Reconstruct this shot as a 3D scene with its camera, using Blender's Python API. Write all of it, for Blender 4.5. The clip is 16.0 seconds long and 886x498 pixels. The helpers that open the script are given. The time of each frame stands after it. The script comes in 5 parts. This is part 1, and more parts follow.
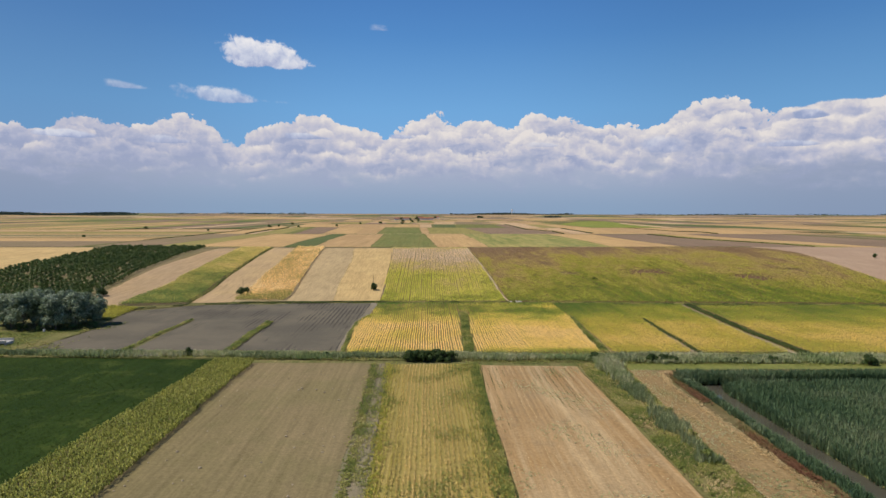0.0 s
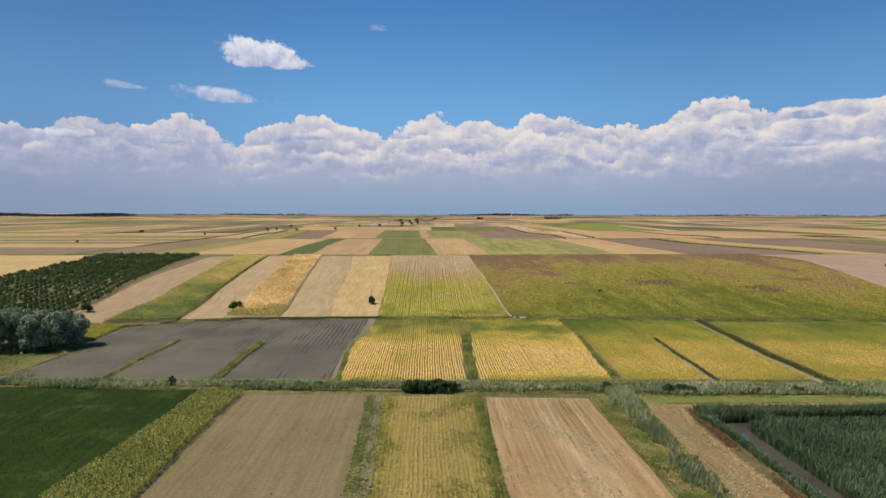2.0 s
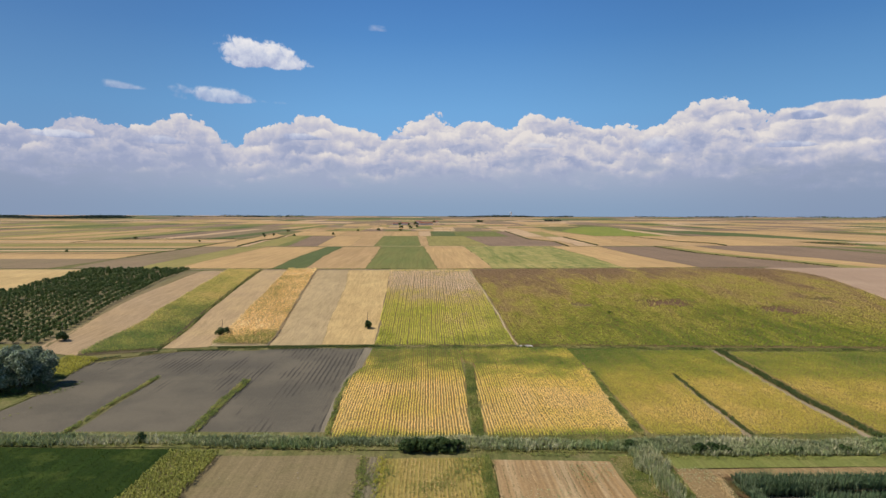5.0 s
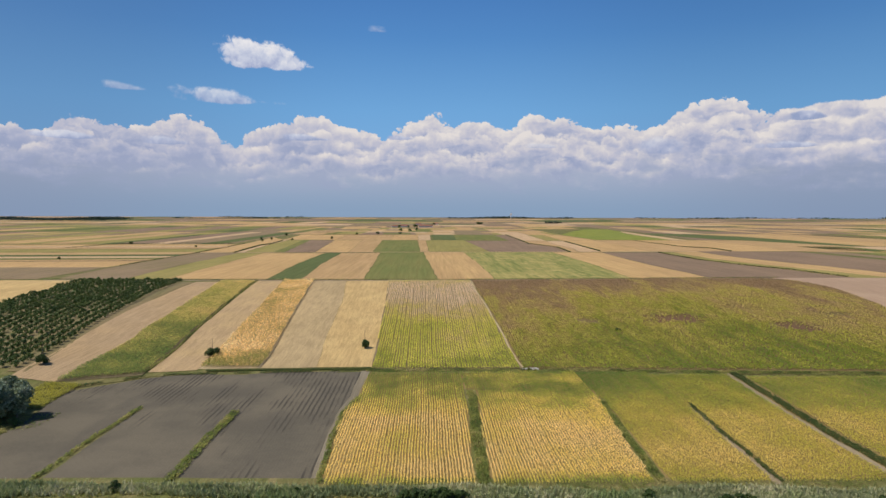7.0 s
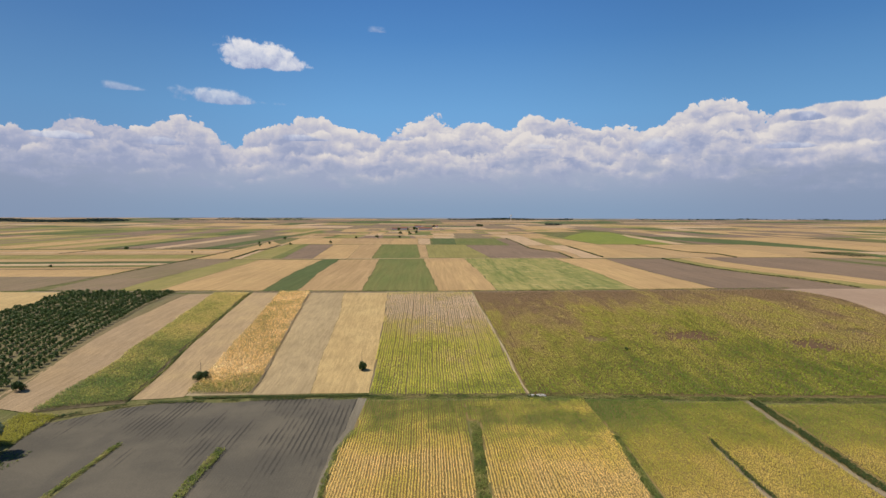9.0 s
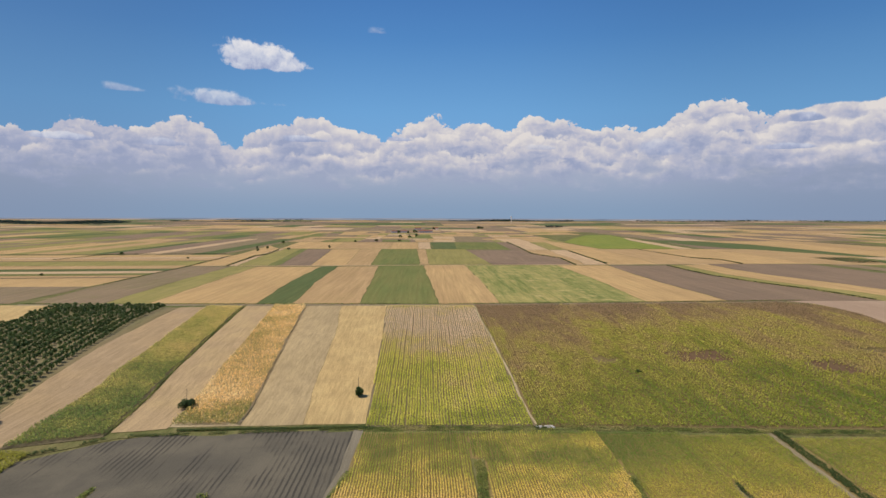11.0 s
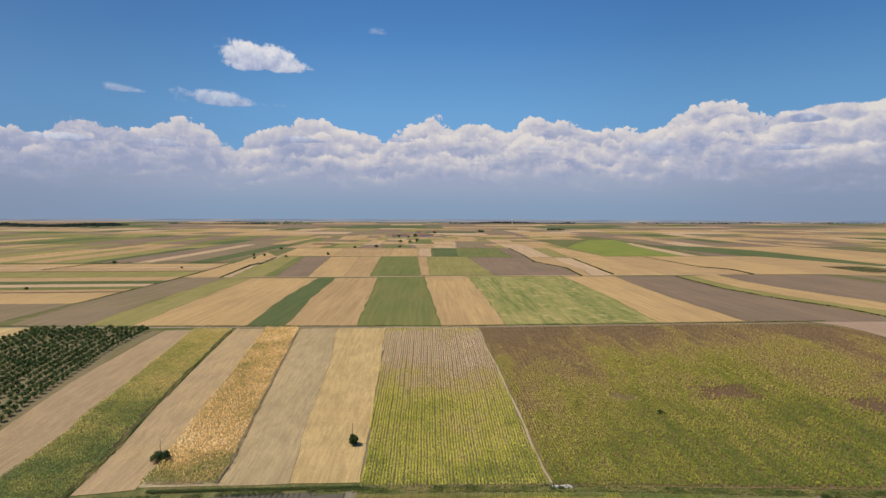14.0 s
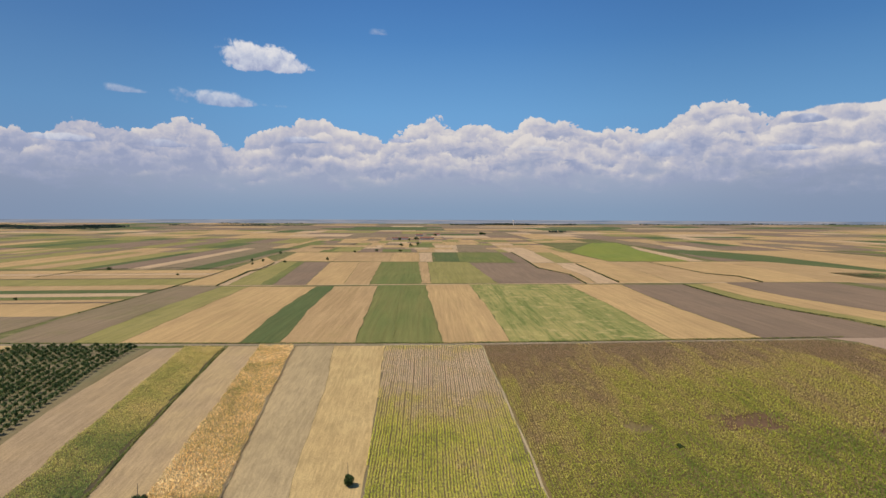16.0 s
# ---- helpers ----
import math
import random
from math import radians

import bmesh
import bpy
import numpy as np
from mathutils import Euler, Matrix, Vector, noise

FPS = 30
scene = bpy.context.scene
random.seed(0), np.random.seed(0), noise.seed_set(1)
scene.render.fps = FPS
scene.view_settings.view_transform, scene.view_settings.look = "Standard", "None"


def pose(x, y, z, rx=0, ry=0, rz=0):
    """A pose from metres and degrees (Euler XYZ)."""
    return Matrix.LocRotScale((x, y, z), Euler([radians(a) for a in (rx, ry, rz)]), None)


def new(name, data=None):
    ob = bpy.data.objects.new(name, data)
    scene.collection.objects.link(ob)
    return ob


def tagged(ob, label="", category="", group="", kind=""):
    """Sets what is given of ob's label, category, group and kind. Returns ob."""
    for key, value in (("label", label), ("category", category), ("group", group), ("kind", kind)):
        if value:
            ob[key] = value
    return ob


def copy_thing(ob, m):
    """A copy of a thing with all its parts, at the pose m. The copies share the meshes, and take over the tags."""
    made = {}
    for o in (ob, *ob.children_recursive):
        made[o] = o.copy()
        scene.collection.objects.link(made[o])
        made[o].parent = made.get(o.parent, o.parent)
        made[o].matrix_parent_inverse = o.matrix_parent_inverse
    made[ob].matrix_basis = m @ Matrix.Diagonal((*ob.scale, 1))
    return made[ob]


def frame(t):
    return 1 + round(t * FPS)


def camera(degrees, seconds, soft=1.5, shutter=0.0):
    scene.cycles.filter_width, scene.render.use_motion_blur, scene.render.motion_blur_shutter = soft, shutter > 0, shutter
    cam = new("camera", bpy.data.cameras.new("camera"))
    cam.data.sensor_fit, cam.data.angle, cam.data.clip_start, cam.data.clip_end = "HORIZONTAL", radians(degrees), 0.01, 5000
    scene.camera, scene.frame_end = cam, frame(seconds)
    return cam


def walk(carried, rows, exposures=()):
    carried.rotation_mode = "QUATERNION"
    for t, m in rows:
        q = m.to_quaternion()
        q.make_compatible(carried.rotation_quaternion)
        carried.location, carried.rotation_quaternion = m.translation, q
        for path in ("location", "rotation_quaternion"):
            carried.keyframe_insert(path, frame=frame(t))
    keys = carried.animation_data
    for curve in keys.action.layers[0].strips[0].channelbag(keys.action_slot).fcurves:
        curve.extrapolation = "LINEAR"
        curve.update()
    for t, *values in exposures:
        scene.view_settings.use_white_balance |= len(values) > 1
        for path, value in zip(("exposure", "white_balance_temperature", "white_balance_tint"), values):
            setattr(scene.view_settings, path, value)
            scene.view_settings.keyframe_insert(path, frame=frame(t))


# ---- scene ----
cam = camera(70.0, 16.0)
# seconds, eye x y z, yaw, pitch
ROWS = [
    (0, 0.00, 0.00, 38.09, -1.330, -3.271),
    (1, -0.09, 5.66, 40.39, -1.354, -3.268),
    (2, -0.19, 11.29, 42.80, -1.378, -3.260),
    (3, -0.30, 16.94, 45.31, -1.402, -3.248),
    (4, -0.41, 22.68, 47.90, -1.426, -3.231),
    (5, -0.52, 28.54, 50.55, -1.449, -3.211),
    (6, -0.64, 34.56, 53.25, -1.469, -3.188),
    (7, -0.75, 40.78, 56.00, -1.486, -3.163),
    (8, -0.86, 47.22, 58.78, -1.500, -3.136),
    (9, -0.98, 53.90, 61.60, -1.510, -3.108),
    (10, -1.09, 60.83, 64.45, -1.514, -3.079),
    (11, -1.20, 68.01, 67.33, -1.512, -3.050),
    (12, -1.31, 75.46, 70.26, -1.504, -3.021),
    (13, -1.42, 83.15, 73.23, -1.488, -2.993),
    (14, -1.53, 91.08, 76.26, -1.464, -2.966),
    (15, -1.65, 99.23, 79.36, -1.431, -2.941),
    (16, -1.78, 107.56, 82.55, -1.389, -2.919),
]
LEAN = -0.18
walk(cam, [(t, pose(x, y, z, 90 + pitch, LEAN, yaw)) for t, x, y, z, yaw, pitch in ROWS],
     [(0, 0.02), (4, 0.02), (8, -0.02), (12, -0.07), (16, -0.10)])


# ---- light: clear summer sky with a cumulus bank, sun high to the left ----
SUN_ELEVATION, SUN_AZIMUTH = radians(56.0), radians(-98.0)   # azimuth clockwise from +y

sun_data = bpy.data.lights.new("sun", "SUN")
sun_data.energy, sun_data.angle, sun_data.color = 4.0, radians(0.53), (1.0, 0.93, 0.82)
sun = new("sun", sun_data)
sun.rotation_euler = (radians(90) - SUN_ELEVATION, 0, radians(180) - SUN_AZIMUTH)


class Nodes:
    """Small helper that wires shader nodes."""

    def __init__(self, tree):
        self.tree = tree
        tree.nodes.clear()

    def add(self, kind, ins=(), **settings):
        n = self.tree.nodes.new(kind)
        if "operation" in settings:
            n.operation = settings["operation"]
        if "use_clamp" in settings:
            n.use_clamp = settings["use_clamp"]
        if "interpolation_type" in settings:
            n.interpolation_type = settings["interpolation_type"]
        if "data_type" in settings:
            n.data_type, n.blend_type = settings["data_type"], settings["blend_type"]
        if "sky_type" in settings:
            n.sky_type = settings["sky_type"]
        if "feature" in settings:
            n.feature = settings["feature"]
        if "voronoi_dimensions" in settings:
            n.voronoi_dimensions = settings["voronoi_dimensions"]
        for slot, value in (ins.items() if isinstance(ins, dict) else enumerate(ins)):
            if value is None:
                continue
            if isinstance(value, bpy.types.NodeSocket):
                self.tree.links.new(value, n.inputs[slot])
            else:
                n.inputs[slot].default_value = value
        return n

    def math(self, op, a, b=None, c=None, clamp=False):
        return self.add("ShaderNodeMath", [a, b, c], operation=op, use_clamp=clamp).outputs[0]

    def smooth(self, v, a, b, lo=0.0, hi=1.0):
        return self.add("ShaderNodeMapRange", [v, a, b, lo, hi], interpolation_type="SMOOTHSTEP").outputs[0]

    def linear(self, v, a, b, lo=0.0, hi=1.0):
        return self.add("ShaderNodeMapRange", [v, a, b, lo, hi]).outputs[0]

    def mix(self, f, a, b, blend="MIX"):
        a = (*a, 1) if isinstance(a, tuple) and len(a) == 3 else a
        b = (*b, 1) if isinstance(b, tuple) and len(b) == 3 else b
        return self.add("ShaderNodeMix", {0: f, 6: a, 7: b}, data_type="RGBA", blend_type=blend).outputs[2]

    def noise(self, vec, scale, detail=4.0, rough=0.55, distort=0.0):
        return self.add("ShaderNodeTexNoise", {"Vector": vec, "Scale": scale, "Detail": detail, "Roughness": rough, "Distortion": distort}).outputs[0]

    def stretch(self, vec, x, y, z=1.0, turn=0.0):
        return self.add("ShaderNodeMapping", {"Vector": vec, "Scale": (x, y, z), "Rotation": (0, 0, turn)}).outputs[0]

    def ramp(self, fac, stops, smooth=False):
        n = self.add("ShaderNodeValToRGB", [fac])
        el = n.color_ramp.elements
        n.color_ramp.interpolation = "EASE" if smooth else "LINEAR"
        while len(el) < len(stops):
            el.new(0.5)
        for e, (p, c) in zip(el, stops):
            e.position = p
            e.color = (c, c, c, 1) if isinstance(c, (int, float)) else (*c, 1)
        return n.outputs[0]


def make_world():
    w = bpy.data.worlds.new("summer_sky")
    scene.world = w
    w.use_nodes = True
    n = Nodes(w.node_tree)
    sky = n.add("ShaderNodeTexSky", sky_type="NISHITA")
    sky.sun_disc = False
    sky.sun_elevation, sky.sun_rotation = SUN_ELEVATION, SUN_AZIMUTH
    sky.altitude, sky.air_density, sky.dust_density, sky.ozone_density = 100, 1.0, 0.6, 2.5
    vec = n.add("ShaderNodeTexCoord").outputs["Generated"]
    x, y, z = n.add("ShaderNodeSeparateXYZ", [vec]).outputs
    az = n.math("MULTIPLY", n.math("ARCTAN2", x, y), 180 / math.pi)
    el = n.math("MULTIPLY", n.math("ARCSINE", z), 180 / math.pi)
    flat = n.add("ShaderNodeCombineXYZ", [az, el, 0.0]).outputs[0]
    # the Nishita sky, deepened towards the zenith and paler towards the horizon
    height = n.linear(el, 0.0, 90.0)
    tint = n.ramp(height, [(0.0, (0.20, 0.40, 0.66)), (0.10, (0.135, 0.335, 0.62)), (0.17, (0.072, 0.22, 0.50)), (0.23, (0.046, 0.155, 0.415)), (0.5, (0.05, 0.125, 0.30)), (1.0, (0.05, 0.11, 0.24))])
    high = n.add("ShaderNodeHueSaturation", {"Saturation": 1.0, "Value": 0.085, "Color": sky.outputs[0]}).outputs[0]
    clear = n.mix(0.92, high, tint)

    clear = n.mix(n.smooth(az, -40.0, -5.0, 0.30, 0.0), clear, (0.10, 0.19, 0.385))
    # clear sky brightest ahead, dimmer to the sides: lens vignette put into its colour
    side = n.math("ABSOLUTE", az)
    bright = n.smooth(side, 4.0, 28.0, 1.14, 1.0)
    clear = n.mix(1.0, clear, n.add("ShaderNodeCombineXYZ", [bright, bright, bright]).outputs[0], "MULTIPLY")
    # billows
    drift = n.add("ShaderNodeVectorMath", [n.add("ShaderNodeTexNoise", {"Vector": flat, "Scale": 0.8, "Detail": 4.0}).outputs[1], (0.5, 0.5, 0.5)], operation="SUBTRACT").outputs[0]
    bent = n.add("ShaderNodeVectorMath", [flat, n.add("ShaderNodeVectorMath", [drift, (0.9, 0.9, 0.0)], operation="MULTIPLY").outputs[0]], operation="ADD").outputs[0]

    def puffs(v, scale):
        d = n.add("ShaderNodeTexVoronoi", {"Vector": v, "Scale": scale, "Smoothness": 0.12}, feature="SMOOTH_F1", voronoi_dimensions="2D").outputs[0]
        return n.math("MULTIPLY", d, d)

    def billow(v):
        s = n.math("MULTIPLY_ADD", puffs(n.stretch(v, 0.8, 1.1), 0.36), -1.9, 0.62)
        s = n.math("MULTIPLY_ADD", puffs(n.stretch(v, 0.9, 1.1), 0.95), -0.75, s)
        s = n.math("MULTIPLY_ADD", puffs(v, 2.3), -0.42, s)
        s = n.math("MULTIPLY_ADD", puffs(v, 5.2), -0.20, s)
        return n.math("MULTIPLY_ADD", n.math("SUBTRACT", n.noise(v, 2.2, 8.0, 0.62), 0.5), 0.42, s)

    lump = billow(bent)
    lit = billow(n.add("ShaderNodeVectorMath", [bent, (-0.34, 0.50, 0.0)], operation="ADD").outputs[0])
    relief = n.math("SUBTRACT", lump, lit)

    # skyline of the cloud bank: azimuth in degrees, top in degrees
    top = CLOUD_TOPS
    a0, a1 = top[0][0], top[-1][0]
    crest = n.ramp(n.linear(az, a0, a1), [((a - a0) / (a1 - a0), h / 12.0) for a, h in top])
    crest = n.math("MULTIPLY", crest, 12.0)
    veil = n.mix(n.smooth(el, 0.0, 4.5), (0.25, 0.352, 0.505), (0.385, 0.43, 0.56))
    # veil colour darkened towards both sides of the view
    veil = n.mix(n.smooth(side, 14.0, 34.0, 0.0, 0.55), veil, (0.235, 0.285, 0.415))
    out = clear
    # tiers of cumulus one before the other: drop below the skyline, unevenness, light on top
    for tier, (fall, uneven, gain) in enumerate(((0.0, 0.0, 1.0), (1.0, 3.8, 0.93), (2.2, 4.2, 0.84), (3.5, 3.6, 0.68))):
        way = n.add("ShaderNodeVectorMath", [bent, (7.3 * tier, 1.9 * tier, 0.0)], operation="ADD").outputs[0]
        lump_t = lump if tier == 0 else billow(way)
        lit_t = lit if tier == 0 else billow(n.add("ShaderNodeVectorMath", [way, (-0.34, 0.50, 0.0)], operation="ADD").outputs[0])
        shift = n.math("MULTIPLY", n.math("SUBTRACT", n.noise(n.stretch(way, 1.0, 0.15), 0.22, 3.0), 0.5), uneven)
        rim = n.math("SUBTRACT", n.math("ADD", crest, shift), fall + 0.20)
        # a smooth anvil to the right
        rough = n.smooth(az, 27.5, 30.5, 0.95, 0.25)
        above = n.math("SUBTRACT", n.math("MULTIPLY_ADD", lump_t, rough, rim), el)
        mask = n.smooth(above, 0.0, 0.16 if tier == 0 else 0.16 + 0.22 * tier)
        light = n.math("MULTIPLY_ADD", n.math("SUBTRACT", lump_t, lit_t), 0.46, gain * 0.86)
        light = n.math("SUBTRACT", light, n.math("MULTIPLY", n.smooth(above, 0.15, 2.0), 0.48))
        light = n.math("SUBTRACT", light, n.smooth(az, -32.0, 6.0, 0.33, 0.0))
        shaded = n.smooth(n.noise(n.stretch(way, 0.22, 0.75), 0.9, 5.0, 0.6), 0.48, 0.66)
        light = n.math("SUBTRACT", light, n.math("MULTIPLY", shaded, n.smooth(above, 0.1, 0.9, 0.0, 0.34)))
        light = n.math("MULTIPLY_ADD", n.math("SUBTRACT", n.noise(n.stretch(way, 0.45, 1.1), 0.45, 4.0), 0.5), 1.1, light)
        cloud = n.ramp(light, [(0.0, (0.33, 0.375, 0.54)), (0.3, (0.425, 0.452, 0.59)), (0.52, (0.53, 0.527, 0.62)), (0.74, (0.64, 0.615, 0.65)), (0.98, (0.765, 0.715, 0.695))])
        out = n.mix(mask, out, cloud)
    soft = n.noise(n.stretch(flat, 0.35, 0.9), 0.8, 5.0, 0.55)
    thin = n.smooth(n.math("MULTIPLY_ADD", n.math("SUBTRACT", soft, 0.5), 6.0, el), 2.0, 5.2)
    out = n.mix(n.math("MULTIPLY", thin, 1.0), veil, out)

    # clouds that float free above the bank: azimuth, elevation, half width, half height, density, tone
    for ca, ce, wa, wh, dense, tone_off in FREE_CLOUDS:
        du = n.math("DIVIDE", n.math("SUBTRACT", az, ca), wa)
        dv = n.math("DIVIDE", n.math("SUBTRACT", el, ce), wh)
        # flat base, crown sloping down to the right
        dv = n.math("MULTIPLY", dv, n.smooth(dv, -0.4, 0.0, 2.2, 1.0))
        dv = n.math("MULTIPLY_ADD", n.math("MULTIPLY", du, n.smooth(dv, -0.4, 0.4)), 0.50, dv)
        r = n.math("SQRT", n.math("ADD", n.math("MULTIPLY", du, du), n.math("MULTIPLY", dv, dv)))
        body = n.math("SUBTRACT", n.math("MULTIPLY_ADD", lump, 0.34, 0.88), r)
        body = n.math("MULTIPLY", n.smooth(body, 0.0, 0.20 + 0.6 * (1.0 - dense)), n.math("MULTIPLY", n.smooth(soft, 0.62 - 0.5 * dense, 0.75 - 0.5 * dense), dense) if dense < 0.5 else dense)
        tone = n.math("MULTIPLY_ADD", dv, 0.36, n.math("MULTIPLY_ADD", relief, 0.4, 0.60 + tone_off))
        shade = n.ramp(tone, [(0.0, (0.27, 0.34, 0.54)), (0.25, (0.40, 0.45, 0.63)), (0.5, (0.56, 0.60, 0.73)), (0.85, (0.80, 0.79, 0.82))])
        out = n.mix(body, out, shade)

    # land beyond the modelled plain: a strip under the skyline with haze painted in
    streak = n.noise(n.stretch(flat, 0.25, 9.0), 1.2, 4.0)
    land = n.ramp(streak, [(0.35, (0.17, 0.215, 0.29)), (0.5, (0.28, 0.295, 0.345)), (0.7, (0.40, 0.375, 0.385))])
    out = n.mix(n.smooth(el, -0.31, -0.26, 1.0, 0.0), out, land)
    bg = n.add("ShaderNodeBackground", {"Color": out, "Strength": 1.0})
    n.add("ShaderNodeOutputWorld", [bg.outputs[0]])


CLOUD_TOPS = [(-35.43, 6.43), (-33.43, 6.64), (-31.5, 7.05), (-29.66, 7.62), (-27.96, 7.67), (-26.41, 7.22), (-25.4, 7.73), (-23.97, 7.61), (-20.78, 8.17), (-19.03, 7.72), (-17.7, 6.57), (-16.34, 6.39), (-13.75, 7.77), (-11.36, 8.53), (-9.42, 8.59), (-7.7, 8.01), (-5.47, 7.72), (-1.19, 8.08), (-0.33, 8.62), (0.58, 9.21), (2.1, 8.63), (4.13, 8.29), (7.15, 7.97), (9.14, 8.82), (12.1, 8.51), (16.92, 7.56), (20.59, 7.93), (21.69, 9.12), (25.14, 9.63), (28.46, 8.43), (31.0, 8.75), (35.98, 9.0)]
FREE_CLOUDS = [(-13.85, 12.85, 4.5, 1.75, 1.0, -0.10), (-17.4, 9.55, 5.3, 1.0, 0.72, -0.14), (-25.0, 9.95, 2.1, 0.5, 0.5, -0.2), (-3.94, 15.8, 1.5, 0.41, 0.35, -0.2), (1.32, 15.93, 0.9, 0.32, 0.3, -0.2), (31.29, 7.62, 1.64, 0.64, 0.9, -0.62), (26.47, 6.92, 0.58, 0.27, 0.8, -0.55), (-29.45, 5.94, 3.09, 0.56, 0.85, -0.34), (-21.91, 5.82, 2.62, 0.55, 0.7, -0.34), (-10.65, 6.53, 2.45, 0.44, 0.8, -0.38), (-2.7, 6.73, 2.13, 0.44, 0.8, -0.36), (20.65, 5.54, 2.67, 1.22, 0.55, -0.34), (29.54, 5.47, 3.43, 0.48, 0.8, -0.38), (10.17, 5.97, 1.97, 0.39, 0.5, -0.35)]
make_world()

# ---- lie of the land: flat bottom land, a long rise to a terrace, then a plain, lifted far out to fit the view's horizon ----
RISE = [(-400, 0), (250, 0.3), (275, 0.9), (293, 1.8), (320, 4.8), (365, 9.0), (400, 11.4), (432, 12.9), (460, 13.2), (740, 12.8), (1100, 13), (2700, 19), (4990, 29)]
_ys = np.arange(-400, 5001, 2.0)
_zs = np.convolve(np.pad(np.interp(_ys, *zip(*RISE)), 8, "edge"), np.hanning(19)[1:-1] / np.hanning(19).sum(), "valid")


def ease(a, b, v):
    v = np.clip((v - a) / (b - a), 0, 1)
    return v * v * (3 - 2 * v)


def ground_z(x, y):
    x, y = np.asarray(x, float), np.asarray(y, float)
    return np.interp(y, _ys, _zs) + 3.2 * ease(85, 140, -x) * ease(200, 262, y) * (1 - ease(300, 400, y))


# ---- materials ----
def material(name):
    m = bpy.data.materials.new(name)
    m.use_nodes = True
    return m, Nodes(m.node_tree)


def finish(n, color, rough=0.9, bump=None, strength=0.4, distance=0.1, spec=0.2):
    ins = {"Base Color": color, "Roughness": rough, "Specular IOR Level": spec}
    if bump is not None:
        ins["Normal"] = n.add("ShaderNodeBump", {"Strength": strength, "Distance": distance, "Height": bump}).outputs[0]
    n.add("ShaderNodeOutputMaterial", [n.add("ShaderNodeBsdfPrincipled", ins).outputs[0]])


def earth(name, base, other, streak=None, patch=None, rows=0.0, row_gap=0.7, streak_amount=0.5, patch_amount=0.5, grain=0.35, turn=0.0, far=False):
    """Field surface: two tones in broad patches, streaks along the rows, weeds in blotches, fine grain."""
    m, n = material(name)
    pos = n.add("ShaderNodeNewGeometry").outputs["Position"]
    if turn:
        pos = n.stretch(pos, 1, 1, 1, turn)
    k = 0.35 if far else 1.0
    broad = n.smooth(n.noise(pos, 0.03 * k, 5.0, 0.6), 0.36, 0.64)
    col = n.mix(broad, base, other)
    if streak:
        s = n.noise(n.stretch(pos, 0.55 * k, 0.02 * k), 1.0, 6.0, 0.7)
        s2 = n.noise(n.stretch(pos, 0.12 * k, 0.006 * k), 1.0, 3.0)
        s = n.smooth(n.math("MULTIPLY_ADD", s2, 0.7, s), 0.72, 1.05)
        col = n.mix(n.math("MULTIPLY", s, streak_amount), col, streak)
    if patch:
        p = n.smooth(n.noise(pos, 0.11 * k, 8.0, 0.68), 0.52, 0.66)
        col = n.mix(n.math("MULTIPLY", p, patch_amount), col, patch)
    fine = n.noise(pos, 2.2, 6.0, 0.7)
    height = fine
    if rows:
        xx = n.add("ShaderNodeSeparateXYZ", [pos]).outputs[0]
        wob = n.math("MULTIPLY_ADD", n.noise(pos, 0.25, 2.0), 0.25 * row_gap, xx)
        wave = n.math("SINE", n.math("MULTIPLY", wob, 2 * math.pi / row_gap))
        wave = n.linear(wave, -1.0, 1.0)
        keep = n.smooth(n.noise(n.stretch(pos, 0.06, 0.02), 1.0, 4.0), 0.48, 0.62)
        wave = n.math("MULTIPLY", wave, n.linear(keep, 0.0, 1.0, 0.08, 1.0))
        col = n.mix(n.math("MULTIPLY", wave, rows), col, n.mix(0.72, col, (0.03, 0.025, 0.02)))
        height = n.math("MULTIPLY_ADD", wave, -0.8, fine)
    mid = n.noise(n.stretch(pos, 1.3 * k, 0.035 * k), 1.0, 5.0, 0.7)
    fine = n.math("MULTIPLY_ADD", n.math("SUBTRACT", mid, 0.5), 0.75, fine)
    dark = n.linear(fine, 0.22, 0.80, 1.0 - grain, 1.0 + grain)
    col = n.mix(1.0, col, n.add("ShaderNodeCombineXYZ", [dark, dark, dark]).outputs[0], "MULTIPLY")
    finish(n, col, 0.95, height, 0.5, 0.12, 0.1)
    return m


